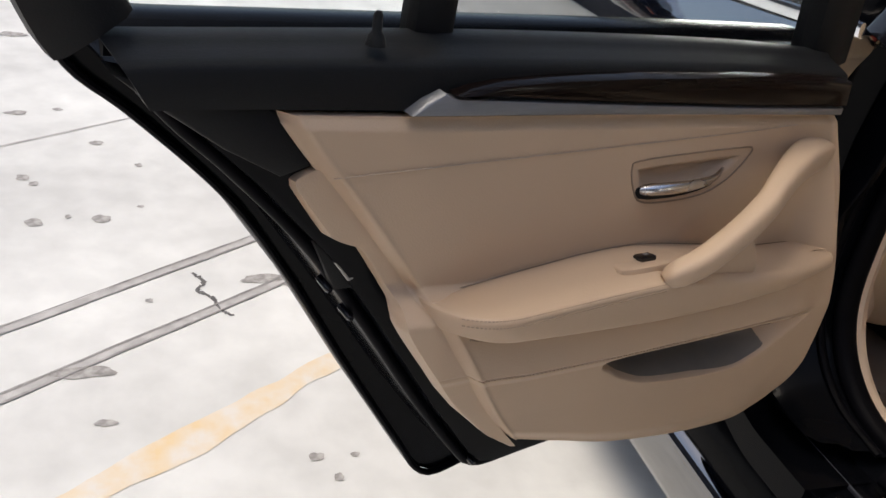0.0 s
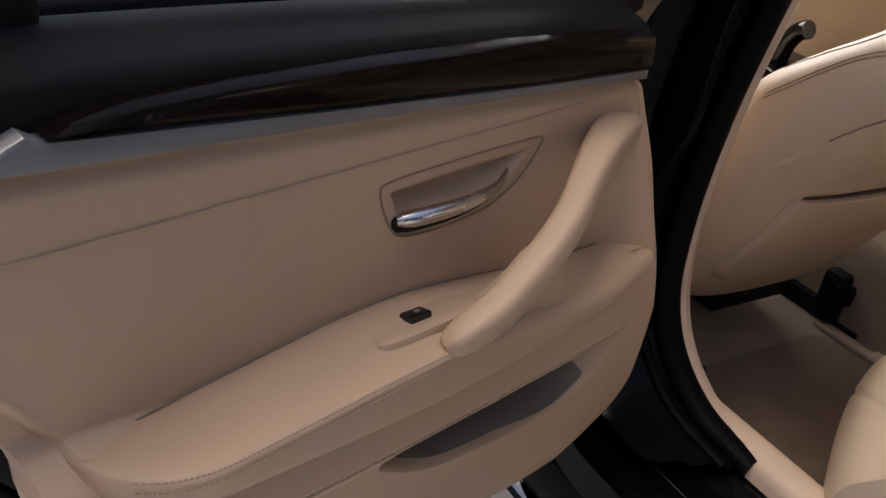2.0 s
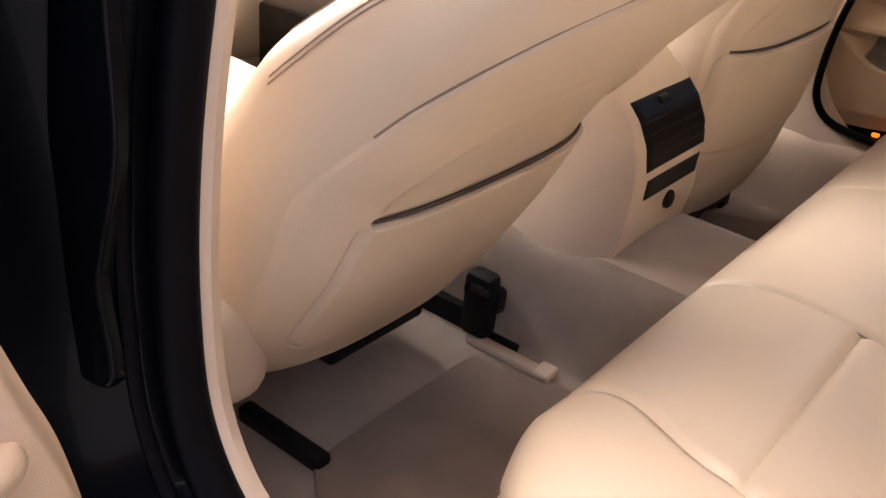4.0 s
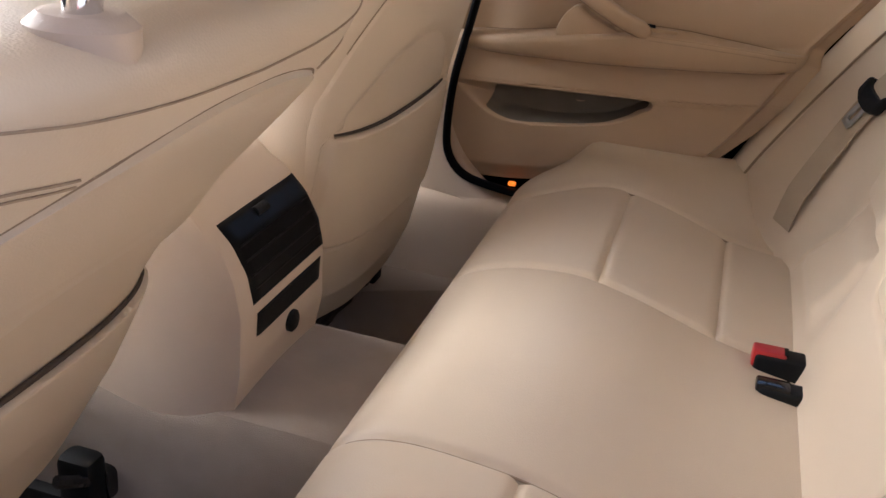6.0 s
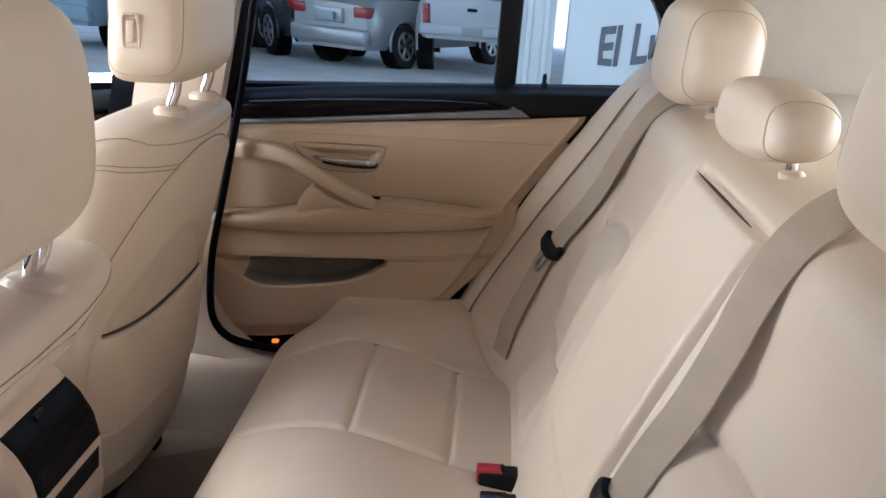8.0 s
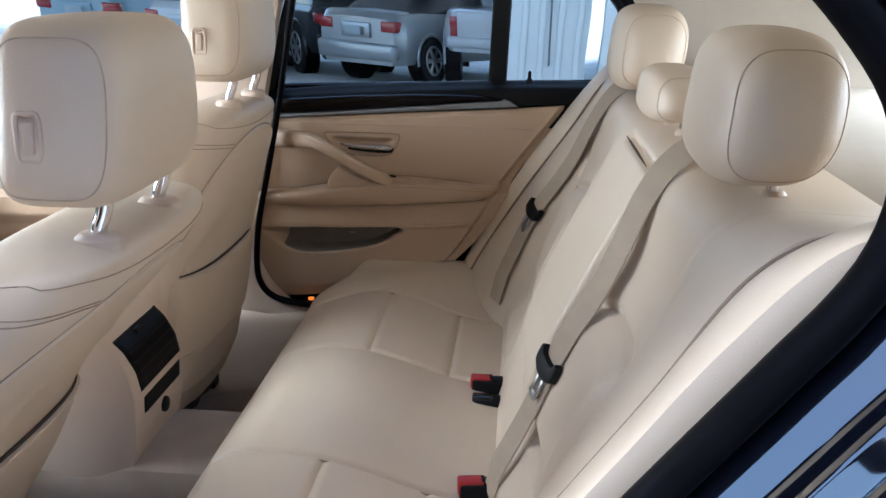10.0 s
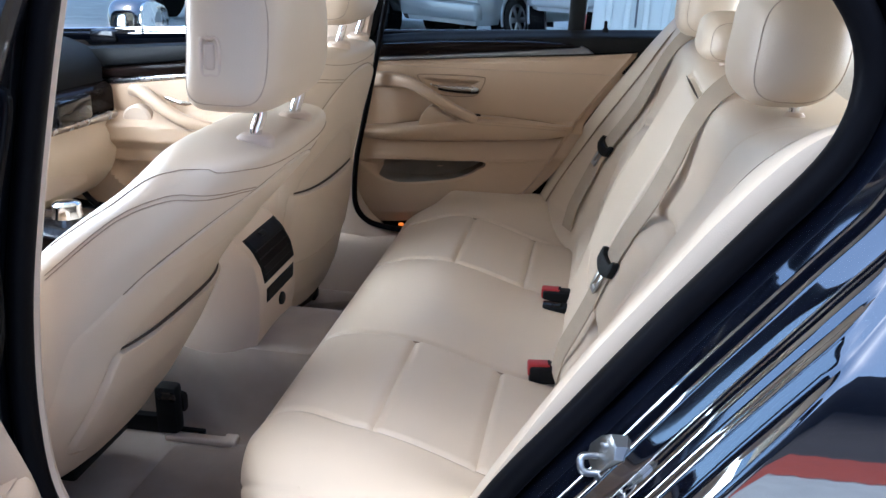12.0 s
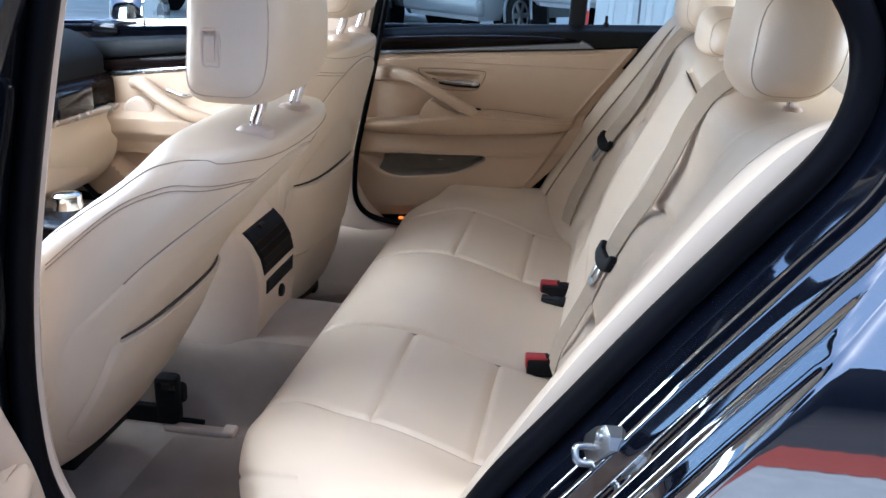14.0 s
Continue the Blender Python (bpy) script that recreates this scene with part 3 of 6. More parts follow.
    g = add("window_pane", prism(pane, lambda u, v, dd: (u, dd + yf(v), v), 0.002, -0.002, 0.0005), GLASS)
    g.visible_shadow = False
    pane = [(-0.66, 0.96), (-0.667, 1.305), (-0.76, 1.28), (-0.895, 1.20), (-0.95, 1.12), (-0.945, 1.05), (-0.92, 0.985), (-0.90, 0.96)]
    g = add("quarter_pane", prism(pane, lambda u, v, dd: (u, dd + yf(v), v), 0.002, -0.002, 0.0005), GLASS)
    g.visible_shadow = False
    return d, add


left_door, add_l = rear_door("rear_door", 1, "open rear door with beige leather trim and dark shell")
right_door, _ = rear_door("rear_door", -1, "shut rear car door with beige leather trim and wood inlay")
latch = add_l("latch", prism([(-0.762, 0.808), (-0.740, 0.822), (-0.705, 0.775), (-0.712, 0.748), (-0.735, 0.75)], lambda u, v, dd: (u, dd, v), 0.79, 0.768, 0.003), BLACK_SOFT, left_door, "black door latch with steel catch")
add_l("catch_frame", join(*[sweep([a, b], (0.0016, 0.0016), 6, (0, 1, 0)) for a, b in (((-0.739, 0.764, 0.783), (-0.722, 0.764, 0.795)), ((-0.722, 0.764, 0.795), (-0.706, 0.764, 0.771)), ((-0.706, 0.764, 0.771), (-0.724, 0.764, 0.762)), ((-0.724, 0.764, 0.762), (-0.739, 0.764, 0.783)))]), STEEL, latch, "steel frame of the lock opening")
add_l("lock_cover", prism([(-0.722, 0.762), (-0.706, 0.771), (-0.681, 0.735), (-0.697, 0.728)], lambda u, v, dd: (u, dd, v), 0.79, 0.770, 0.003), BLACK_SOFT, latch)
for x, z in ((-0.786, 0.827), (-0.737, 0.748), (-0.712, 0.712), (-0.53, 0.471)):
    add_l("bolt", sweep([(x, 0.795, z), (x, 0.775, z), (x, 0.772, z)], (0.0042, 0.0042), 8, (0, 0, 1), 2, [1, 1, 0.6]), BLACK_GLOSS, left_door)

# ---- rear bench ----
bench = thing("rear_seat", (-0.6, 0, 0.30), "wide beige leather rear bench seat with stitched panels", "car seat")
CUSHION = spline([(-0.44, 0.30), (-0.36, 0.305), (-0.300, 0.36), (-0.274, 0.44), (-0.272, 0.502), (-0.294, 0.541), (-0.350, 0.562), (-0.43, 0.566), (-0.50, 0.552), (-0.60, 0.520), (-0.70, 0.500), (-0.78, 0.495)], 120)


def groove(d, w=0.0048, depth=0.0060):
    return -depth * math.exp(-(d / w) ** 2)


def cushion(u, v):
    y = -0.715 + 1.43 * u
    i = v * 119
    k = min(118, int(i))
    x, z = CUSHION[k] + (CUSHION[k + 1] - CUSHION[k]) * (i - k)
    a = abs(y)
    end = step(0.52, 0.715, a)
    t = step(-0.48, -0.29, x)
    x -= 0.125 * (max(0.0, a - 0.50) / 0.22) ** 1.5 * t
    z -= end ** 4 * 0.030 * (0.3 + 0.7 * t) - 0.010 * step(0.44, 0.56, a) * (1 - step(0.58, 0.70, a)) * step(0.50, 0.54, z)
    dz = 0.0
    if z > 0.47:
        outer = 0.50 - 0.05 * step(-0.44, -0.31, x) + 0.02 * step(-0.6, -0.72, x)
        inner = 0.195 - 0.012 * step(-0.44, -0.31, x)
        dz += groove(a - outer) + groove(a - inner)
        if inner < a < outer:
            dz += groove(x + 0.457) + groove(x + 0.600)
            dz += 0.006 * math.sin(math.pi * (a - inner) / (outer - inner)) ** 0.5 * step(-0.30, -0.40, x)
        if a < inner:
            dz += 0.006 * (1 - (a / inner) ** 4) * step(-0.30, -0.36, x)
    if z > 0.48:
        z += step(0.52, 0.66, a) * step(-0.72, -0.60, x) * (step(-0.30, -0.37, x) if y < 0 else step(-0.40, -0.52, x)) * max(0.0, 0.574 - z)
    if a > 0.50 and x > -0.40:
        x += groove(z - 0.453 - 0.77 * (a - 0.51), 0.004, 0.004)
    return (x, y, z + dz)


part("base", box(-0.72, -0.38, -0.64, 0.64, 0.284, 0.47, 0.02), PLASTIC_BEIGE, bench)
part("cushion", patch(cushion, 520, 170, (-0.05, 0, -0.12)), LEATHER, bench, "beige leather seat cushion")
BACK = spline([(-0.665, 0.45), (-0.690, 0.50), (-0.706, 0.56), (-0.724, 0.62), (-0.755, 0.72), (-0.790, 0.80), (-0.828, 0.88), (-0.866, 0.955), (-0.895, 0.992), (-0.94, 1.008), (-1.00, 1.008), (-1.08, 1.005)], 120)
BN = np.gradient(BACK, axis=0)
BN = np.stack([-BN[:, 1], BN[:, 0]], 1)
BN = -BN / np.linalg.norm(BN, axis=1)[:, None]


SEAM_Z = [0.45, 0.59, 0.748, 0.828, 0.902, 0.995, 1.033]
SEAM_X = [-0.575, -0.625, -0.720, -0.774, -0.825, -0.886, -0.946]


FLAP_Y, FLAP_W, FLAP_LOW, FLAP_TOP = 0.032, 0.141, 0.650, 0.978


def flap_inset(y, z):
    """Distance inside the outline of the folding armrest, with rounded lower corners."""
    a = abs(y - FLAP_Y)
    cx, cz = a - FLAP_W + 0.030, FLAP_LOW + 0.030 - z
    if cx > 0 and cz > 0:
        return 0.030 - math.hypot(cx, cz)
    return min(FLAP_W - a, z - FLAP_LOW, FLAP_TOP - z)


def pad_edge(z):
    """Outer edge of the seat pads, from the seat's crease up to the shoulder."""
    return lerp(z, [0.50, 0.60, 0.68, 0.765, 0.855, 0.92, 1.0], [0.450, 0.425, 0.420, 0.438, 0.466, 0.488, 0.505])


def pad_fold(a):
    """Height of the fold across the seat back between the upper and the lower pad."""
    return 0.846 - 1.4 * (a - 0.345) ** 2


def backrest(u, v):
    y = -0.66 + 1.32 * u
    i = v * 119
    k = min(118, int(i))
    x, z = BACK[k] + (BACK[k + 1] - BACK[k]) * (i - k)
    n = BN[k]
    a = abs(y)
    o = 0.0
    up = step(0.50, 0.56, z)
    # folding armrest in the middle, outlined by a gap
    d = flap_inset(y, z)
    o += 0.004 * step(0.0, 0.012, d) + groove(d, 0.0040, 0.008)
    # seat bowls between bolsters
    c = (a - 0.355) / 0.185
    o -= 0.030 * max(0.0, 1 - c * c) ** 0.8 * step(0.52, 0.62, z) * step(1.0, 0.88, z)
    outer = pad_edge(z)
    o += groove(a - outer, 0.0055, 0.0055) * up * (1 - 0.7 * step(0.86, 0.92, z))
    fold = pad_fold(a)
    across = step(0, 0.035, min(a - 0.215, outer - a))
    if 0.215 < a < outer:
        o += groove(z - fold, 0.0065, 0.008) * step(0, 0.015, min(a - 0.215, outer - a))
        o += 0.016 * step(fold, fold - 0.045, z) * step(0.640, 0.672, z) * across
        o += groove(z - 0.648, 0.007, 0.006) * across
        o += 0.012 * step(0.648, 0.625, z) * step(0.53, 0.56, z) * across
    if k > 95:
        o *= 0.5
    x, z = x + n[0] * o, z + n[1] * o
    w = step(0.46, 0.66, a)
    x += w * step(-0.97, -0.88, x) * (lerp(z, SEAM_Z, SEAM_X) - x)
    z += 0.024 * w * step(-0.86, -0.93, x)
    return (x, y, z)


part("backrest", patch(backrest, 480, 200, (-0.06, 0, -0.04)), LEATHER, bench, "beige leather seat back with folding armrest")


def bench_line(surface, y_of, v0, v1, width, lift, n=90):
    """Points along a fold of the cushion or the seat back; y_of gives the place across for each point."""
    pts = []
    for v in np.linspace(v0, v1, n):
        p = np.array(surface((y_of(surface(0.5, v)) + width / 2) / width, v))
        pts.append(tuple(p + np.array(lift)))
    return pts


for sd in (1, -1):
    out_y = lambda p: sd * (0.50 - 0.05 * step(-0.44, -0.31, p[0]) + 0.02 * step(-0.6, -0.72, p[0]))
    in_y = lambda p: sd * (0.195 - 0.012 * step(-0.44, -0.31, p[0]))
    # darker lines at the bottom of the cushion grooves, deepening their shade by colour
    part("cushion_seam", sweep(bench_line(cushion, out_y, 0.42, 0.985, 1.43, (0, 0, 0.0006)), (0.0014, 0.0012), 6, (0, 0, 1)), STITCH_GROOVE, bench)
    part("cushion_seam", sweep(bench_line(cushion, in_y, 0.42, 0.985, 1.43, (0, 0, 0.0006)), (0.0014, 0.0012), 6, (0, 0, 1)), STITCH_GROOVE, bench)
    part("back_seam", sweep(bench_line(backrest, lambda p: sd * pad_edge(p[2]), 0.24, 0.52, 1.32, (0.0004, 0, 0.0003)), (0.0011, 0.0011), 6, (0, 1, 0)), STITCH_GROOVE, bench)
ring = [(FLAP_Y + FLAP_W, 0.972), (FLAP_Y + FLAP_W, FLAP_LOW + 0.030), (FLAP_Y + FLAP_W - 0.009, FLAP_LOW + 0.009), (FLAP_Y + FLAP_W - 0.030, FLAP_LOW)]
ring = [(a + (c - a) * k / 24, b + (d - b) * k / 24) for (a, b), (c, d) in zip(ring, ring[1:] + [(FLAP_Y, FLAP_LOW)]) for k in range(24)]
ring += [(2 * FLAP_Y - a, b) for a, b in reversed(ring)]
line = []
for y, z in ring:
    x, y, z = backrest((y + 0.66) / 1.32, float(np.interp(z, BACK[:92, 1], np.arange(92))) / 119)
    line.append((x + 0.0006, y, z + 0.0003))
part("flap_gap", sweep(line, (0.0013, 0.0013), 6, (1, 0, 0.5)), STITCH_GROOVE, bench, "dark gap round the folding armrest")
# tapering dark strip laid in the slit over the flap as its shade
part("armrest_pull", sweep([(-0.874, y, 0.979) for y in np.linspace(-0.09, 0.15, 20)], (0.0022, 0.0013), 10, (0, 0, 1), 2, [math.sin(math.pi * (i + 0.5) / 20) ** 0.6 for i in range(20)]), SLIT_SHADE, bench, "dark pull gap above the folding armrest")


BOLSTER_IN = spline([(-0.565, 0.45), (-0.625, 0.59), (-0.720, 0.748), (-0.774, 0.828), (-0.825, 0.902), (-0.886, 0.995), (-0.946, 1.033), (-1.01, 1.045)], 80)
BOLSTER_OUT = spline([(-0.535, 0.45), (-0.590, 0.56), (-0.652, 0.680), (-0.728, 0.806), (-0.795, 0.90), (-0.850, 0.975), (-0.915, 1.045), (-0.99, 1.075)], 80)


def side_bolster(sd):
    """Strip between the seam of the seat back and the door opening, rolled over at its outer edge."""
    def f(u, v):
        i = min(78, int(u * 79))
        k = u * 79 - i
        a, b = (c[i] + (c[i + 1] - c[i]) * k for c in (BOLSTER_IN, BOLSTER_OUT))
        w = min(1.0, v / 0.8)
        p = a + (b - a) * w
        t = BOLSTER_IN[i + 1] - BOLSTER_IN[i]
        n = np.array([t[1], -t[0]]) / np.linalg.norm(t)
        o = 0.007 * math.sin(math.pi * w) ** 0.7 - 0.035 * max(0.0, (v - 0.8) / 0.2) ** 1.5
        return (p[0] + n[0] * o, sd * (0.659 + 0.085 * w + 0.006 * max(0.0, (v - 0.8) / 0.2) ** 0.5), p[1] + n[1] * o)
    return patch(f, 90, 22, (-0.03, 0, -0.02))


for sd in (1, -1):
    part("side_bolster", side_bolster(sd), LEATHER, bench, "beige leather side bolster by the door opening")
    part("bolster_seam", sweep([(x + 0.0022, sd * 0.6600, z + 0.0016) for x, z in BOLSTER_IN[8:76]], (0.0020, 0.0020), 6, (0, 1, 0)), SEAM_SHADE, bench, "dark piped seam beside the bolster")


# ---- headrests ----
def headrest_geo(c, w, d, h, lean=0.0, power=3.2, n=48, m=44, face=1.0):
    """A pillow block: w across the car, d along it, h high."""
    vs, fs = [], []
    for i in range(m + 1):
        ph = math.pi * i / m - math.pi / 2
        for j in range(n):
            th = 2 * math.pi * j / n
            f = lambda q: math.copysign(abs(q) ** (2 / power), q)
            x, y, z = f(math.cos(ph)) * f(math.cos(th)), f(math.cos(ph)) * f(math.sin(th)), f(math.sin(ph))
            wid = 1 - 0.08 * z * face
            vs.append((c[0] + x * d / 2 + 0.008 * z * z - lean * z * h / 2, c[1] + y * w / 2 * wid, c[2] + z * h / 2))
    for i in range(m):
        for j in range(n):
            a, b = i * n + j, i * n + (j + 1) % n
            fs.append((a, b, b + n, a + n))
    return vs, fs


def side_seam(c, w, d, h, y, lean=0.0, power=3.2, n=120, r=0.0012):
    """The stitched line round the side panel of a headrest, y from its middle."""
    f = lambda q, p: math.copysign(abs(q) ** (2 / p), q)
    k = (1 - abs(2 * y / w) ** power) ** (1 / power)
    pts = []
    for i in range(n + 1):
        th = 2 * math.pi * i / n
        x, z = f(math.cos(th), power) * k, f(math.sin(th), power) * k
        pts.append((c[0] + x * d / 2 + 0.008 * z * z - lean * z * h / 2, c[1] + y * (1 - 0.08 * z), c[2] + z * h / 2))
    return sweep(pts, (r, r), 6, (0, 1, 0))


def rear_headrest(y, w, h, z, d, x, label, power=3.0):
    t = thing("headrest", (x, y, 1.0), label, "headrest", "rear headrests")
    c = (x, y, z)
    part("cushion", headrest_geo(c, w, d, h, 0.10, power), LEATHER, t)
    for sd in (1, -1):
        part("seam", side_seam(c, w, d, h, sd * w * 0.40, 0.10, power, r=0.0008), THREAD, t)
    for q in (-0.05, 0.05):
        part("post", sweep([(x - 0.01, y + q, 0.985), (x - 0.008, y + q, z - h * 0.3)], (0.006, 0.006), 12, (0, 1, 0)), CHROME, t)
        part("collar", sweep([(x - 0.01, y + q, 0.995), (x - 0.01, y + q, 1.010), (x - 0.01, y + q, 1.014)], (0.013, 0.013), 14, (0, 1, 0), 2, [1, 1, 0.7]), PLASTIC_BEIGE, t)


rear_headrest(0.372, 0.268, 0.148, 1.093, 0.125, -0.950, "large rounded beige leather rear headrest")
rear_headrest(-0.372, 0.265, 0.146, 1.094, 0.125, -0.930, "large rounded beige leather rear headrest")
rear_headrest(0.0, 0.23, 0.075, 1.058, 0.095, -0.925, "low small beige leather middle headrest", 2.6)


# ---- front seats ----
def front_seat(side, yc, back, label):
    """back: rows of z, rear surface x, half width, thickness."""
    s = thing("front_seat", (back[0][1] + 0.2, side * yc, 0.288), label, "car seat", "front seats")
    B = spline(back, 90)
    zs, xs, ws, ts = ([r[i] for r in back] for i in range(4))

    def rear_x(y, z):
        w, th, xb = lerp(z, zs, ws), lerp(z, zs, ts), lerp(z, zs, xs)
        k = min(0.999, abs(y) / w)
        return xb + th / 2 - th / 2 * (1 - k ** 4.2) ** (1 / 2.6) + 0.012 * k * k
    rings = []
    for z, xb, w, th in B:
        ring = []
        for j in range(96):
            a = 2 * math.pi * j / 96
            c, q = math.cos(a), math.sin(a)
            f = lambda v, p: math.copysign(abs(v) ** (2 / p), v)
            y = f(q, 4.2) * w
            xx = f(c, 2.6) * th / 2
            k = abs(y) / w
            if xx < 0:
                xx += 0.012 * k * k
            else:
                xx += 0.030 * step(0.62, 0.85, k) * step(0.95, 0.80, z)
            ring.append((xb + th / 2 + xx, side * yc + y, z))
        rings.append(ring)
    part("backrest", loft(rings), LEATHER, s, "beige leather seat back")
    top = zs[-1] - 0.052

    pc, ph, slit, low = (-0.022, 0.186, 0.676, 0.500) if side > 0 else (0.045, 0.168, 0.690, 0.530)

    def panel(u, v):
        """Hard cover of the seat back: a proud shell with a hollow over the pocket slit and a pocket front below it."""
        k = 2 * u - 1
        z0 = zs[0] + 0.012 + 0.02 * k ** 4
        z1 = top + 0.004 - 0.075 * abs(k) ** 2.2 - 0.125 * abs(k) ** 9
        z = z0 + (z1 - z0) * v
        w = lerp(z, zs, ws)
        y = k * w * 0.965
        e = min((1 - abs(k)) * w, (1 - v) * (z1 - z0), v * (z1 - z0))
        o = 0.0050 * step(0.0, 0.0045, e)
        yp = y - pc
        arch = slit + 0.125 * max(0.0, 1 - (abs(yp) / ph) ** 2.2) ** 0.6
        if abs(yp) < ph:
            if z > slit:
                o -= 0.017 * step(0.0, 0.060, min(arch - z, (ph - abs(yp)) * 1.4))
            o -= 0.014 * math.exp(-((z - slit - 0.002) / 0.0032) ** 2) * step(ph, ph - 0.008, abs(yp))
        q = min(z - low, slit - z, ph + 0.004 - abs(yp))
        cx, cz = abs(yp) - ph + 0.026, low + 0.030 - z
        if cx > 0 and cz > 0:
            q = min(q, 0.030 - math.hypot(cx, cz))
        o += 0.0055 * step(-0.001, 0.004, q) - 0.0045 * math.exp(-(q / 0.0026) ** 2) * (1 if z < slit - 0.004 else 0)
        return (rear_x(y, z) - o, side * yc + y, z)
    part("back_panel", patch(panel, 230, 240, (0.012, 0, 0)), LEATHER, s, "beige seat back cover with an open pocket slit")
    # dark strip filling the pocket opening in place of its shade
    sl = [(rear_x(y, slit + 0.002) - 0.0015, side * yc + y, slit + 0.002) for y in np.linspace(pc - ph + 0.004, pc + ph - 0.004, 40)]
    part("pocket_slit", sweep(sl, (0.0028, 0.0022), 8, (1, 0, 0), 2, [0.4 + 0.6 * math.sin(math.pi * (i + 0.5) / 40) ** 0.5 for i in range(40)]), SLIT_SHADE, s, "dark open slit of the pocket")
    rim = [panel(u, 1.0) for u in np.linspace(0.03, 0.97, 110)]
    part("cover_joint", sweep([(x - 0.0004, y, z + 0.0006) for x, y, z in rim], (0.0010, 0.0010), 6, (1, 0, 0)), SEAM_SHADE, s, "thin joint over the seat back cover")
    # stitched seams laid on the leather of the shoulders
    skin = loft(rings)
    skin_tree = BVHTree.FromPolygons([tuple(v) for v in skin[0]], skin[1])
    xt, zt = lerp(zs[-1] - 0.03, zs, xs), zs[-1]
    for sg in (1, -1):
        upper = [(0.275, 0.205, -0.118), (0.205, 0.212, -0.063), (0.145, 0.205, -0.038), (0.102, 0.204, -0.027), (0.055, 0.192, -0.025), (0.020, 0.170, -0.027), (0.008, 0.120, -0.032), (0.005, 0.055, -0.036), (0.005, 0.0, -0.037)]
        lower = [(0.258, 0.225, -0.160), (0.239, 0.225, -0.144), (0.159, 0.219, -0.080), (0.098, 0.216, -0.052), (0.055, 0.192, -0.050), (0.028, 0.155, -0.056), (0.026, 0.115, -0.060)]
        for k, guide in enumerate((upper, lower, [(a, b, c - 0.006) for a, b, c in lower])):
            line = []
            for a, b, c in spline(guide, 60):
                hit, nrm = skin_tree.find_nearest(Vector((xt + a, side * yc + sg * b, zt + c)))[:2]
                line.append(tuple(hit + (hit - Vector((hit.x + 0.0, side * yc, hit.z))).normalized() * 0.0002 + nrm * (0.0004 if nrm.dot(hit - Vector((xt + 0.09, side * yc, hit.z))) > 0 else -0.0004)))
            part("seat_seam", sweep(line, (0.0007, 0.0007), 6, (1, 0.2, 0.1)), STITCH_GROOVE, s)
    xc, wc = -0.025 if side > 0 else -0.055, 0.185
    base_rings = []
    for i in range(24):
        k = i / 23
        x = xc + 0.06 + (0.52 if side > 0 else 0.36) * k
        hh = 0.07 * (1 - 0.5 * step(0.85, 1, k)) * (0.6 + 0.4 * step(0, 0.1, k))
        ring = []
        for j in range(48):
            a = 2 * math.pi * j / 48
            c, q = math.cos(a), math.sin(a)
            f = lambda v, p: math.copysign(abs(v) ** (2 / p), v)
            ring.append((x, side * yc + f(c, 4) * (wc + 0.03), (0.52 if side > 0 else 0.47) + f(q, 4) * hh + 0.03 * k))
        base_rings.append(ring)
    part("cushion", loft(base_rings), LEATHER, s)
    if side > 0:
        part("side_cover", box(xc + 0.005, xc + 0.32, side * yc + 0.160, side * yc + 0.240, 0.440, 0.580, 0.036, 5), PLASTIC_BEIGE, s, "beige moulded side cover of the seat")
    for q in ((-0.275, 0.09) if side > 0 else (0.235, -0.20)):
        slim = 0.6 if side > 0 and q > 0 else 1.0
        part("rail", box(xc + (0.01 if slim < 1.0 else 0.07 if side > 0 else 0.02), xc + (0.5 if slim == 1.0 else 0.15), side * yc + q - 0.018 * slim, side * yc + q + 0.018 * slim, 0.288, 0.288 + 0.037 * slim, 0.004), BLACK_SOFT, s, "black seat rail")
        if side > 0 and q > 0:
            continue
        part("rail_bracket", box(xc + 0.03, xc + 0.075, side * yc + q * 0.93 - 0.014, side * yc + q * 0.93 + 0.020, 0.300, 0.400, 0.01), BLACK_SOFT, s)
        if side < 0 or q > 0:
            continue
        y0 = side * yc + q + 0.004
        part("rail_cover", join(box(xc - 0.060, xc + 0.06, y0 - 0.036, y0 - 0.014, 0.286, 0.300, 0.005, 3), box(xc - 0.060, xc + 0.06, y0 + 0.014, y0 + 0.036, 0.286, 0.300, 0.005, 3), box(xc - 0.080, xc - 0.052, y0 - 0.036, y0 + 0.036, 0.286, 0.2995, 0.005, 3), box(xc - 0.056, xc + 0.04, y0 - 0.015, y0 + 0.015, 0.284, 0.290)), PLASTIC_BEIGE, s, "beige rail end cover with a slot")
        part("rail_tongue", box(xc - 0.012, xc + 0.06, y0 - 0.012, y0 + 0.012, 0.289, 0.303, 0.003), BLACK_SOFT, s, "black end of the seat rail")
        part("rail_slide", box(xc - 0.048, xc + 0.03, y0 - 0.005, y0 + 0.004, 0.289, 0.2955, 0.002), STEEL, s)
        part("rail_gap", box(xc - 0.050, xc + 0.04, y0 + 0.0055, y0 + 0.0135, 0.289, 0.2915), BLACK_SOFT, s)
    if side > 0:
        part("under_seat_box", box(0.078, 0.16, 0.205, 0.385, 0.334, 0.374, 0.006), BLACK_SOFT, s, "black box under the seat")
        part("adjuster", join(box(0.0, 0.045, 0.095, 0.135, 0.335, 0.375, 0.008), sweep(spline([(0.02, 0.14, 0.36), (0.01, 0.165, 0.385), (0.02, 0.19, 0.40)], 12), (0.007, 0.007), 8)), BLACK_GLOSS, s)
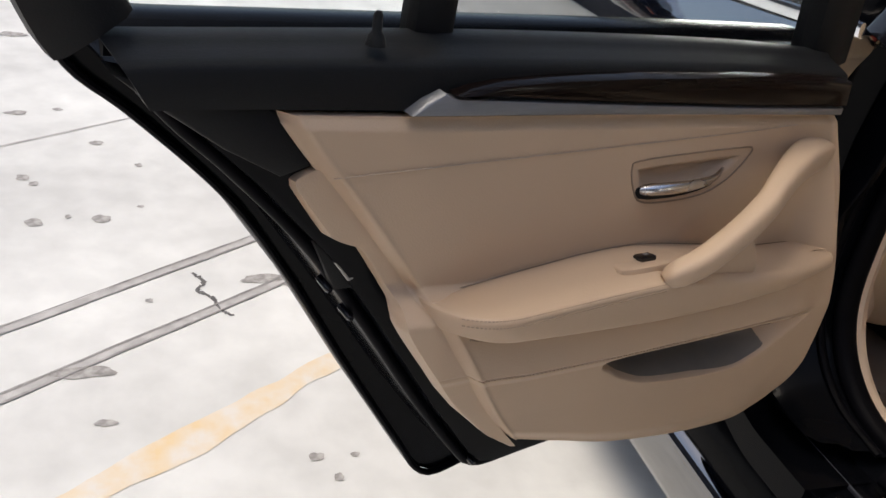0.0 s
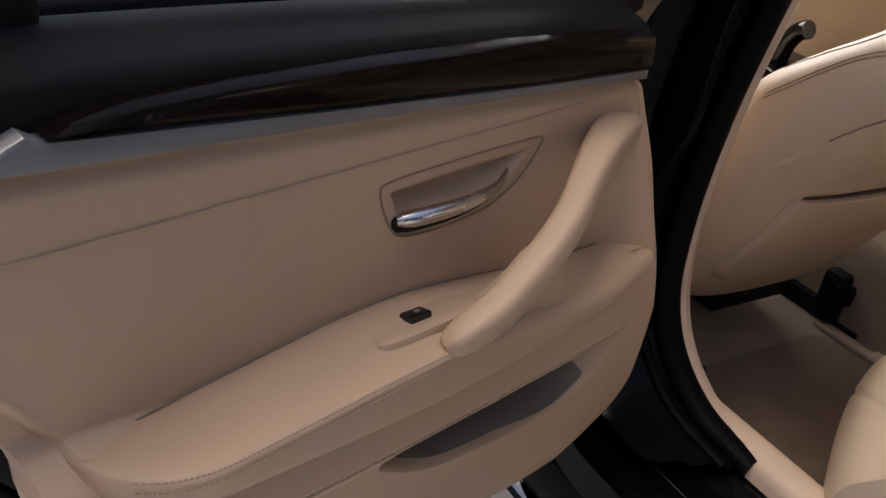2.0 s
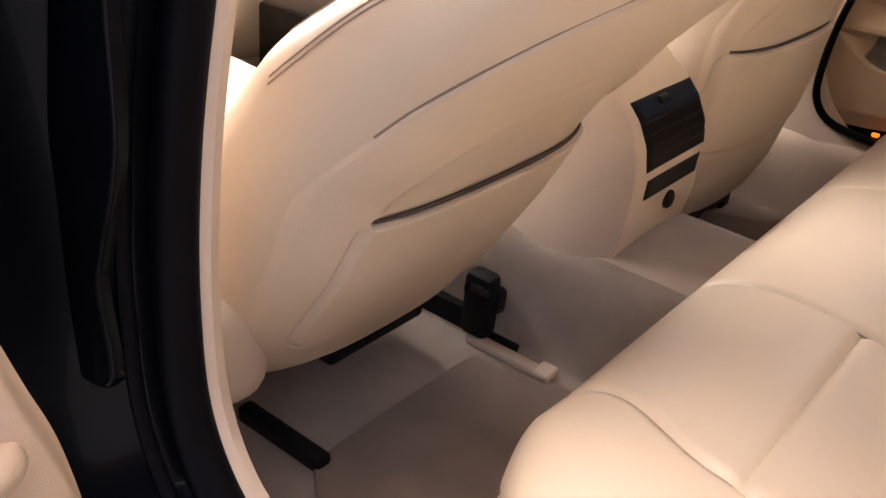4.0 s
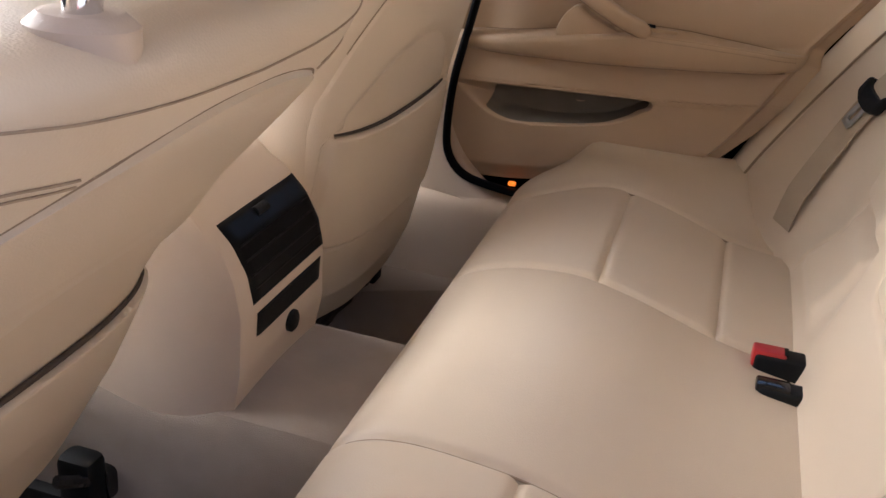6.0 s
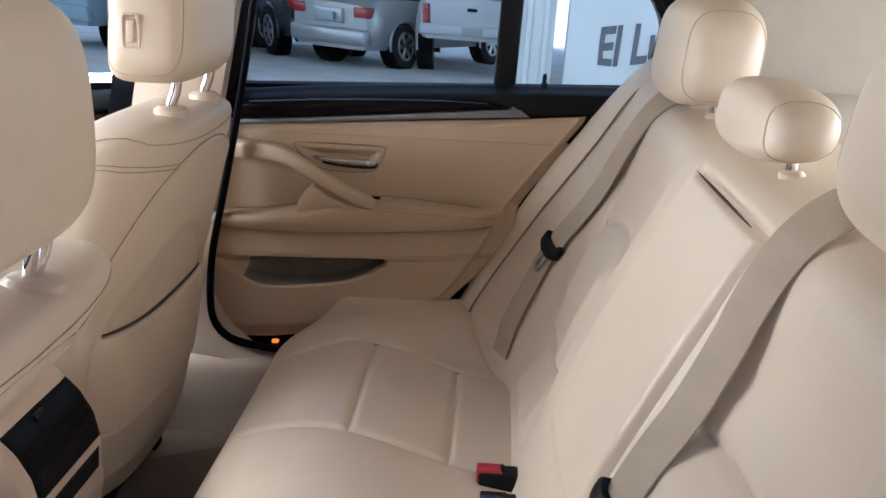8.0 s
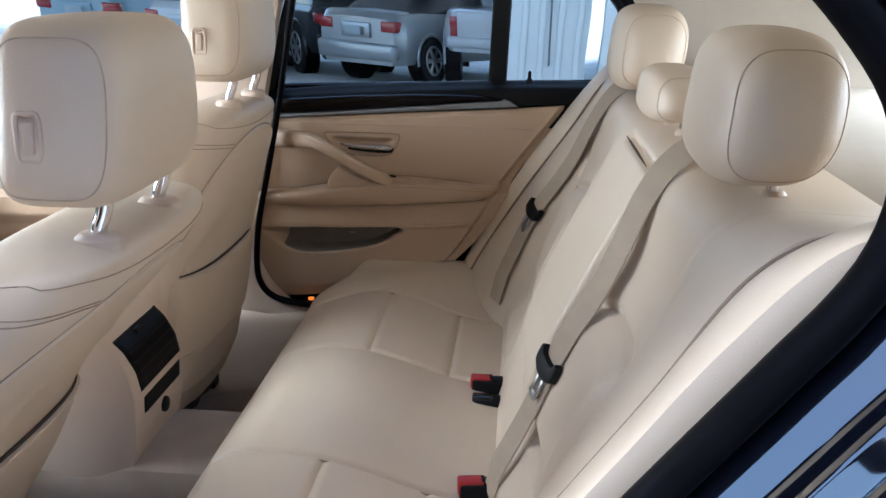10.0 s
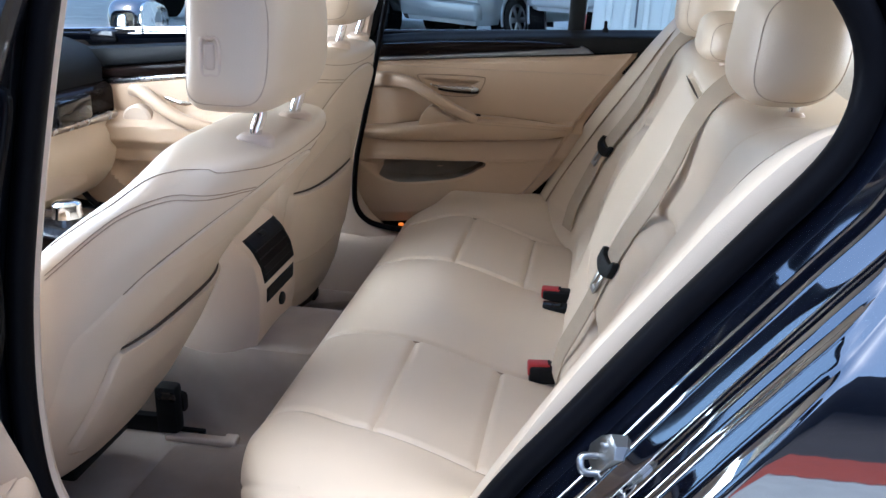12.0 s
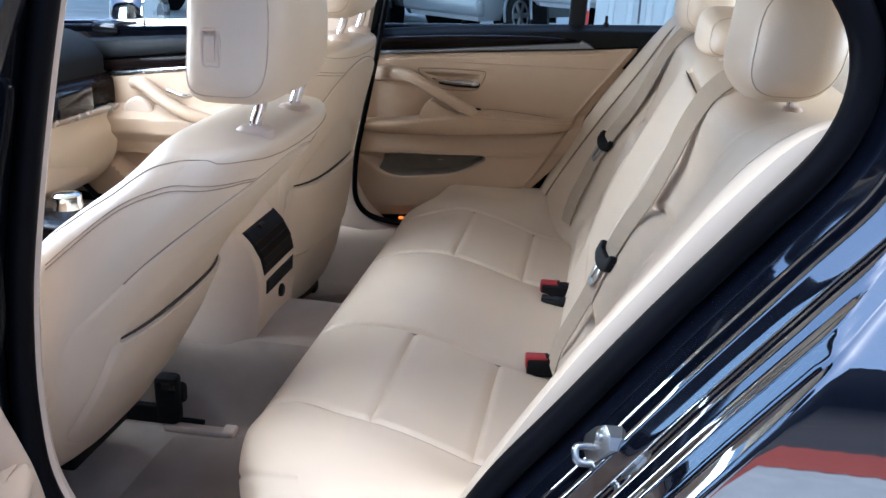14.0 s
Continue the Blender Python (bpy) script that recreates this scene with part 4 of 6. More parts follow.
    if side < 0:
        part("film_cover", patch(lambda u, v: (xc - 0.020 + 0.05 * v + 0.008 * noise.noise((u * 9, v * 4, 1)), side * yc - 0.19 + 0.37 * u, 0.400 - 0.106 * v), 30, 12, (0.004, 0, 0)), FILM, s, "crumpled dark plastic film at the seat base")
    # on the passenger side the black block reaches down to fill in under-seat shade
    part("frame", box(xc + (0.10 if side > 0 else 0.02), xc + 0.46, side * yc - 0.17, side * yc + 0.17, 0.40 if side > 0 else 0.31, 0.47, 0.01), BLACK_SOFT, s, "black seat frame")
    return s


front_seat(1, 0.395, [(0.440, -0.005, 0.165, 0.12), (0.452, -0.016, 0.188, 0.145), (0.475, -0.030, 0.198, 0.16), (0.52, -0.058, 0.208, 0.17), (0.60, -0.104, 0.222, 0.18), (0.70, -0.152, 0.228, 0.18), (0.80, -0.225, 0.228, 0.18), (0.86, -0.280, 0.224, 0.175), (0.90, -0.316, 0.218, 0.165), (0.93, -0.335, 0.210, 0.155), (0.946, -0.338, 0.200, 0.142), (0.955, -0.330, 0.178, 0.12), (0.960, -0.312, 0.13, 0.085), (0.962, -0.29, 0.06, 0.04), (0.9625, -0.2705, 0.002, 0.002)], "beige leather driver seat seen from behind, reclined")
front_seat(-1, 0.380, [(0.385, -0.070, 0.170, 0.12), (0.40, -0.095, 0.190, 0.15), (0.45, -0.115, 0.212, 0.17), (0.52, -0.130, 0.222, 0.18), (0.60, -0.144, 0.232, 0.18), (0.70, -0.157, 0.238, 0.18), (0.80, -0.182, 0.238, 0.18), (0.88, -0.205, 0.232, 0.17), (0.93, -0.216, 0.225, 0.16), (0.958, -0.220, 0.210, 0.145), (0.970, -0.212, 0.178, 0.12), (0.976, -0.198, 0.13, 0.085), (0.978, -0.18, 0.06, 0.04), (0.9785, -0.161, 0.002, 0.002)], "beige leather passenger seat seen from behind, upright")


def front_headrest(x, y, z0, zc, lean, h, label):
    t = thing("headrest", (x, y, z0), label, "headrest", "front headrests")
    w, d = 0.255, 0.125
    c = (x + 0.014, y, zc)
    part("cushion", headrest_geo(c, w, d, h, lean, 4.6), LEATHER, t)
    for sd in (1, -1):
        part("seam", side_seam(c, w, d, h, sd * w * 0.452, lean, 4.6, r=0.0009), THREAD, t)
    for q in (-0.076, 0.076):
        part("post", sweep(spline([(x, y + q, z0 - 0.02), (x - 0.001, y + q, z0 + 0.012), (x - 0.008, y + q, z0 + 0.032), (x - 0.016, y + q, z0 + 0.08)], 16), (0.0078, 0.0078), 14, (0, 1, 0)), CHROME, t, "chrome headrest post")
        part("collar", sweep([(x, y + q, z0 - 0.012), (x, y + q, z0 + 0.004), (x, y + q, z0 + 0.009)], (0.024, 0.019), 24, (0, 1, 0), 2, [1, 1, 0.75]), PLASTIC_BEIGE, t)
    for sd in (1, -1):
        yy = y + sd * (w / 2 + 0.0015)
        outer = smooth_poly([(0.020, -0.034), (0.030, -0.035), (0.040, -0.034), (0.0415, -0.014), (0.040, 0.006), (0.030, 0.007), (0.021, 0.006), (0.019, -0.014)], 64)
        part("button_frame", sweep([(x + a, yy, zc + b) for a, b in outer + outer[:2]], (0.0024, 0.0024), 10, (0, 1, 0)), PLASTIC_BEIGE, t)
        part("release_button", box(x + 0.0245, x + 0.0360, yy - 0.006, yy + 0.0035, zc - 0.029, zc + 0.001, 0.0025, 3), PLASTIC_BEIGE, t)


front_headrest(-0.308, 0.42, 0.957, 1.080, 0.03, 0.178, "beige leather driver headrest on two chrome posts")
front_headrest(-0.185, -0.385, 0.980, 1.107, 0.02, 0.178, "beige leather passenger headrest on two chrome posts")

# ---- car body ----
part("floor", box(-0.75, 1.3, -0.70, 0.70, 0.22, 0.288), CARPET, car, "beige carpeted car floor")
tun = []
for x in np.linspace(-0.75, 1.2, 30):
    h = 0.48 - 0.02 * step(-0.2, -0.6, x)
    tun.append([(x, y, z) for y, z in spline([(0.150, 0.286), (0.130, 0.296), (0.121, 0.34), (0.118, 0.41), (0.113, h - 0.026), (0.094, h - 0.005), (0, h + 0.003), (-0.094, h - 0.005), (-0.113, h - 0.026), (-0.118, 0.41), (-0.121, 0.34), (-0.130, 0.296), (-0.150, 0.286)], 44)])
part("tunnel", loft(tun, caps=False, closed=False), CARPET, car, "beige carpeted centre tunnel")
for sd in (1, -1):
    prof = spline([(0.66, 0.28), (0.675, 0.38), (0.70, 0.415), (0.735, 0.418), (0.755, 0.405), (0.775, 0.398), (0.79, 0.400), (0.815, 0.392), (0.835, 0.388), (0.85, 0.372), (0.868, 0.35), (0.88, 0.30), (0.87, 0.22), (0.80, 0.20)], 60)
    part("sill", loft([[(x, sd * y, z) for y, z in prof] for x in np.linspace(-0.50, 1.3, 10)], caps=False, closed=False), SHUT_SHADED, car, "glossy dark door sill")
    for y, z in ((0.802, 0.3985), (0.845, 0.380)):
        # black rubber seals coloured a lighter grey to paint in the sheen on them
        part("sill_seal", sweep([(-0.45, sd * y, z), (0.3, sd * y, z), (1.2, sd * y, z)], (0.003, 0.004), 8), FILM, car)
    pr2 = spline([(0.645, 0.285), (0.655, 0.40), (0.672, 0.438), (0.705, 0.447), (0.722, 0.440), (0.728, 0.42)], 24)
    part("sill_trim", loft([[(x, sd * y, z) for y, z in pr2] for x in np.linspace(-0.52, 1.2, 14)], caps=False, closed=False), PLASTIC_BEIGE, car, "beige door sill trim")
    # centre pillar: shut face, rubber seal, inner trim
    pin = spline([(-0.300, 0.700, 0.430), (-0.215, 0.705, 0.447), (-0.150, 0.708, 0.495), (-0.116, 0.710, 0.565), (-0.110, 0.712, 0.66), (-0.116, 0.712, 0.76), (-0.128, 0.708, 0.86), (-0.160, 0.702, 1.02), (-0.190, 0.690, 1.16), (-0.225, 0.665, 1.32)], 70)
    rings = []
    for x, y, z in pin:
        pr = [(x + 0.012, y + 0.004), (x + 0.015, y + 0.045), (x + 0.030, y + 0.058), (x + 0.034, y + 0.082), (x + 0.050, y + 0.096), (x + 0.055, y + 0.120), (x + 0.075, y + 0.135), (x + 0.20, y + 0.138), (x + 0.22, y + 0.02), (x + 0.05, y - 0.02)]
        rings.append([(a, sd * b, z) for a, b in pr])
    part("pillar", loft(rings), SHUT_SHADED, car, "dark glossy stepped centre pillar")
    if sd > 0:
        seal_line, seal_size = [(x + 0.004, y + 0.020, z) for x, y, z in pin], (0.013, 0.018)
    else:
        seal_line, seal_size = spline([(-0.36, -0.688, 0.452), (-0.26, -0.686, 0.458), (-0.205, -0.685, 0.464), (-0.150, -0.684, 0.477), (-0.119, -0.683, 0.510), (-0.112, -0.682, 0.56), (-0.119, -0.682, 0.65), (-0.139, -0.682, 0.745), (-0.163, -0.682, 0.86), (-0.19, -0.68, 1.0), (-0.22, -0.67, 1.16)], 70), (0.0065, 0.012)
    part("aperture_seal", sweep(seal_line, seal_size, 14, (0, 1, 0)), BLACK_RUBBER, car, "black rubber aperture seal")
    part("seal_lip", sweep([(x + 0.020, sd * (y + 0.050), z) for x, y, z in pin], (0.005, 0.007), 10, (0, 1, 0)), BLACK_RUBBER, car, "second black rubber lip on the pillar")
    rings = []
    for x, y, z in pin:
        pr = [(x - 0.001, y + 0.004), (x - 0.004, y - 0.004), (x + 0.002, y - 0.016), (x + 0.03, y - 0.026), (x + 0.10, y - 0.032), (x + 0.16, y - 0.025), (x + 0.16, y - 0.005), (x + 0.01, y + 0.002)]
        rings.append([(a, sd * b, z) for a, b in pr])
    part("pillar_trim", loft(rings), PLASTIC_BEIGE, car, "beige centre pillar trim")
    cover = [(-0.028, 0.62), (0.012, 0.63), (0.018, 0.75), (0.014, 0.95), (0.004, 1.05), (-0.030, 1.05), (-0.022, 0.92), (-0.034, 0.80), (-0.024, 0.70)]
    part("pillar_cover", prism(smooth_poly(cover, 60), lambda u, v, d: (u - 0.075 - 0.20 * max(0.0, v - 0.70), sd * (0.788 + 0.25 * u + d), v), -0.004, 0.006, 0.003), SHUT_SHADED, car, "dark raised cover on the centre pillar")
    for hz in (0.56, 0.86):
        part("door_hinge", join(box(-0.062, -0.008, min(sd * 0.800, sd * 0.838), max(sd * 0.800, sd * 0.838), hz - 0.028, hz + 0.028, 0.006), sweep([(-0.040, sd * 0.846, hz - 0.040), (-0.040, sd * 0.846, hz + 0.040)], (0.010, 0.010), 12, (0, 1, 0))), SHUT_SHADED, car, "dark painted door hinge")
    foot = patch(lambda u, v: (-0.30 + 0.42 * u, sd * (0.735 + 0.14 * v), 0.402 + (0.11 - 0.06 * v) * step(0.25, 0.75, u)), 20, 10, (0, 0, -0.05))
    part("pillar_foot", foot, SHUT_SHADED, car, "dark glossy foot of the centre pillar")
# rear quarters round the door openings
AP = spline([(-0.32, 0.428), (-0.42, 0.436), (-0.50, 0.462), (-0.575, 0.53), (-0.657, 0.667), (-0.725, 0.760), (-0.801, 0.864), (-0.882, 0.969), (-0.938, 1.045), (-0.950, 1.113), (-0.921, 1.175), (-0.84, 1.25), (-0.70, 1.31), (-0.45, 1.345), (-0.22, 1.35)], 130)
AN = np.gradient(AP, axis=0)
AN = np.stack([AN[:, 1], -AN[:, 0]], 1)
AN /= np.linalg.norm(AN, axis=1)[:, None]
if AN[60][0] > 0:
    AN = -AN
tuck = lambda z: -0.13 * max(0.0, z - 1.0)


def side_y(z):
    """Outer skin of the car: leans in above the shoulder crease, tucks under below it."""
    return lerp(z, [0.3, 0.40, 0.50, 0.58, 0.66, 0.72, 0.78, 0.81, 0.83, 0.85, 0.87, 0.889, 0.896, 0.903, 0.913, 0.95, 0.99, 1.03, 1.2, 1.4], [0.885, 0.902, 0.914, 0.920, 0.9235, 0.9230, 0.9210, 0.9190, 0.9172, 0.9145, 0.911, 0.9075, 0.906, 0.903, 0.896, 0.878, 0.857, 0.837, 0.76, 0.66])


INNER_SHUT = spline([(0.010, 0.760), (0.014, 0.768), (0.019, 0.776), (0.024, 0.784)], 20)


def rounded(pts, times=3):
    """Cut the corners of a line until it runs in smooth folds."""
    P = [np.array(p, float) for p in pts]
    for _ in range(times):
        Q = [P[0]]
        for a, b in zip(P, P[1:]):
            Q += [a * 0.75 + b * 0.25, a * 0.25 + b * 0.75]
        P = Q + [P[-1]]
    return [tuple(p) for p in P]


# two sloping rolls between flat folds
SHUT_PROFILE = rounded([(0.024, 0.784), (0.0305, 0.7945), (0.0372, 0.8052), (0.0381, 0.8215), (0.0450, 0.8295), (0.0522, 0.8380), (0.0545, 0.8395), (0.0553, 0.8575), (0.0593, 0.8640), (0.0633, 0.8705), (0.0640, 0.8795), (0.0690, 0.8850), (0.0742, 0.8912), (0.0768, 0.897)], 3)
for sd in (1, -1):
    part("aperture_seal", sweep([(p[0], sd * (0.768 + tuck(p[1])), p[1]) for p in AP], (0.014, 0.017), 14, (0, 1, 0)), BLACK_RUBBER, car, "black rubber aperture seal")
    rings = []
    for p, n in zip(AP[16:], AN[16:]):
        k = 1 - 0.55 * step(1.08, 1.3, p[1])
        row = []
        for d, y in SHUT_PROFILE:
            x, z = p[0] + n[0] * d * k, p[1] + n[1] * d * k
            row.append((x, sd * min(y + tuck(z), side_y(z) - 0.006), z))
        for d, q in ((0.0780, 0.0045), (0.0800, 0.0018), (0.0825, 0.0004), (0.086, 0.0), *((k / 1000, 0.0) for k in range(92, 168, 5)), (0.17, 0.0), (0.19, 0.0), (0.21, 0.0), (0.24, 0.0), (0.27, 0.0), (0.30, 0.0), (0.33, 0.0), (0.37, 0.0), (0.41, 0.0)):
            x, z = p[0] + n[0] * d * k, p[1] + n[1] * d * k
            row.append((x, sd * (side_y(z) - q), z))
        rings.append(row)
    inner = [[(p[0] + n[0] * d, sd * (y + tuck(p[1] + n[1] * d)), p[1] + n[1] * d) for d, y in INNER_SHUT] for p, n in zip(AP[16:], AN[16:])]
    inner = [[(p[0] + (q[0] - p[0]) * (1 - 0.55 * step(1.08, 1.3, p[1])), q[1], p[1] + (q[2] - p[1]) * (1 - 0.55 * step(1.08, 1.3, p[1]))) for q in row] for p, row in zip(AP[16:], inner)]
    part("door_shut", loft(inner, caps=False, closed=False), PAINT, car, "dark blue glossy inner face of the door shut")
    part("quarter_panel", loft(rings, caps=False, closed=False), PAINT, car, "glossy dark blue rear quarter with stepped door shut")
    # inner lining of the rear pillar
    seg = list(zip(AP[70:], AN[70:]))
    part("rear_pillar_trim", patch(lambda u, v: (lambda p: (p[0] - 0.62 * v - 0.012, sd * (0.752 + tuck(p[1]) - 0.22 * v * v - 0.03 * v), p[1] + 0.03 * v))(AP[58 + int(u * 64)]), 50, 14, (0, sd * 0.01, 0)), HEADLINER, car, "pale rear pillar trim")
SN = Vector((0.895, 0.398, 0.199)).normalized()
lobe = [(-0.758, 0.783, 0.748), (-0.767, 0.794, 0.764), (-0.775, 0.806, 0.773), (-0.780, 0.819, 0.768), (-0.779, 0.824, 0.757), (-0.769, 0.812, 0.735), (-0.763, 0.805, 0.718), (-0.752, 0.793, 0.692), (-0.747, 0.785, 0.688), (-0.745, 0.777, 0.698), (-0.754, 0.784, 0.722)]
lobe = [tuple(Vector(q) + SN * 0.013) for q in lobe]
plate = [[Vector(q) - SN * 0.028 for q in lobe], [Vector(q) for q in lobe], [Vector(q) * 0.94 + (sum((Vector(p) for p in lobe), Vector()) / 11) * 0.06 + SN * 0.0015 for q in lobe]]
striker = part("striker", loft(plate), STEEL, car, "zinc plated door striker")
e1, e2 = Vector((-0.7655, 0.799, 0.744)) + SN * 0.013, Vector((-0.7675, 0.807, 0.731)) + SN * 0.013
loop_path = spline([tuple(q) for q in (e1, e1 + SN * 0.014, e1 * 0.8 + e2 * 0.2 + SN * 0.019, e1 * 0.2 + e2 * 0.8 + SN * 0.019, e2 + SN * 0.014, e2)], 36)
part("striker_loop", sweep(loop_path, (0.0036, 0.0036), 12, (0.3, 0.9, 0.2)), STEEL, striker)
for q in ((-0.771, 0.806, 0.759), (-0.7525, 0.787, 0.705)):
    q = Vector(q) + SN * 0.013
    part("screw", sweep([tuple(q), tuple(q + SN * 0.004), tuple(q + SN * 0.005)], (0.0058, 0.0058), 14, (0, 0, 1), 2, [1, 1, 0.8]), STEEL, striker)
# roof, shelf, glass
part("headliner", patch(lambda u, v: (-1.40 + 2.0 * u, -0.64 + 1.28 * v, 1.325 + 0.05 * math.sin(math.pi * v) - 0.14 * step(0.35, 0.0, u)), 20, 16, (0, 0, 0.02)), HEADLINER, car, "pale cloth headliner")
part("roof", patch(lambda u, v: (-1.42 + 2.05 * u, -0.70 + 1.40 * v, 1.365 + 0.07 * math.sin(math.pi * v) - 0.14 * step(0.35, 0.0, u)), 20, 16, (0, 0, 0.012)), PAINT, car, "dark blue roof")
part("rear_shelf", box(-1.60, -1.00, -0.70, 0.70, 0.985, 1.006, 0.004), HEADLINER, car, "pale cloth rear shelf")
part("trunk_wall", box(-1.62, -1.10, -0.70, 0.70, 0.30, 0.98, 0.0), BLACK_SOFT, car)

# ---- floor mats ----
def floor_mat(sd, label):
    poly = smooth_poly([(-0.36, 0.60), (-0.36, 0.16), (-0.25, 0.15), (-0.13, 0.158), (-0.075, 0.182), (-0.015, 0.180), (0.002, 0.20), (0.004, 0.33), (0.001, 0.47), (-0.02, 0.505), (-0.08, 0.545), (-0.25, 0.615)], 60)
    solo("floor_mat", prism([(x, sd * y) for x, y in poly], lambda u, v, d: (u, v, d), 0.288, 0.297, 0.003), MAT_PILE, label, "car mat", group="rear floor mats")


floor_mat(1, "brown pile floor mat behind the driver seat")
floor_mat(-1, "brown pile floor mat behind the passenger seat")

# ---- centre console ----
cons = thing("centre_console", (0.0, 0, 0.48), "beige centre console with black rear air vents", "console")


def console_x(z):
    return lerp(z, [0.47, 0.52, 0.58, 0.62, 0.65, 0.675, 0.70, 0.73], [-0.135, -0.145, -0.148, -0.140, -0.124, -0.100, -0.065, 0.0])


rings = []
for z in np.linspace(0.445, 0.70, 44):
    x = console_x(z)
    w = lerp(z, [0.47, 0.55, 0.70, 0.74], [0.100, 0.097, 0.094, 0.086])
    rings.append([(a, b, z) for a, b in spline([(0.10, w), (x + 0.10, w + 0.012), (x + 0.03, w + 0.008), (x + 0.006, w), (x, w - 0.008), (x, 0), (x, -w + 0.008), (x + 0.006, -w), (x + 0.03, -w - 0.008), (x + 0.10, -w - 0.012), (0.10, -w)], 60)])
part("housing", loft(rings), PLASTIC_BEIGE, cons)


def console_plate(name, y0, y1, z0, z1, mat, proud=0.003, label="", parent=None):
    return part(name, patch(lambda u, v: (console_x(z0 + (z1 - z0) * v) - proud * step(0, 0.04, min(u, 1 - u, v, 1 - v)) - 0.0005, y0 + (y1 - y0) * u, z0 + (z1 - z0) * v), 24, 24, (0.004, 0, 0)), mat, parent or cons, label)


vent = console_plate("air_vent", 0.074, -0.092, 0.588, 0.668, VENT_BLACK, 0.003, "black rear air vent")
for k in range(4):
    z = 0.604 + 0.014 * k
    part("vent_slat", sweep([(console_x(z) - 0.0032, 0.068, z), (console_x(z) - 0.0032, 0.0, z), (console_x(z) - 0.0032, -0.086, z)], (0.0008, 0.0014), 8, (0, 0, 1), 3), VENT_BLACK, vent)
part("vent_wheel", sweep([(console_x(0.660) - 0.001, -0.012, 0.660), (console_x(0.660) - 0.001, 0.012, 0.660)], (0.006, 0.006), 12), BLACK_SOFT, vent)
console_plate("storage_slot", 0.069, -0.082, 0.549, 0.577, BLACK_SOFT, 0.002, "black control strip")
sock = sweep([(console_x(0.525) + 0.002, -0.012, 0.527), (console_x(0.525) - 0.004, -0.012, 0.527), (console_x(0.525) - 0.006, -0.012, 0.527)], (0.013, 0.013), 18, (0, 0, 1), 2, [1, 1, 0.8])
part("power_socket", sock, BLACK_SOFT, cons, "round black power socket")
part("armrest_lid", box(-0.03, 0.12, -0.083, 0.083, 0.645, 0.690, 0.018, 4), LEATHER, cons, "beige leather console armrest")
part("gear_surround", box(0.08, 0.56, -0.085, 0.085, 0.47, 0.650, 0.01), WOOD, cons, "dark gloss console top")
part("controller_dial", sweep([(0.311, -0.045, 0.645), (0.311, -0.045, 0.662), (0.311, -0.045, 0.676), (0.311, -0.045, 0.680)], (0.028, 0.028), 24, (0, 1, 0), 2, [1.15, 1, 1, 0.8]), CHROME, cons, "chrome control dial")
part("gear_lever", sweep(spline([(0.38, 0.03, 0.64), (0.37, 0.03, 0.69), (0.35, 0.03, 0.72), (0.33, 0.03, 0.73)], 16), (0.018, 0.02), 14, (0, 1, 0)), BLACK_GLOSS, cons)

# ---- seat belts and buckles ----
bench_verts, bench_faces = join(patch(backrest, 160, 85, (-0.06, 0, -0.04)), side_bolster(1), side_bolster(-1))
bench_tree = BVHTree.FromPolygons([tuple(v) for v in bench_verts], bench_faces)


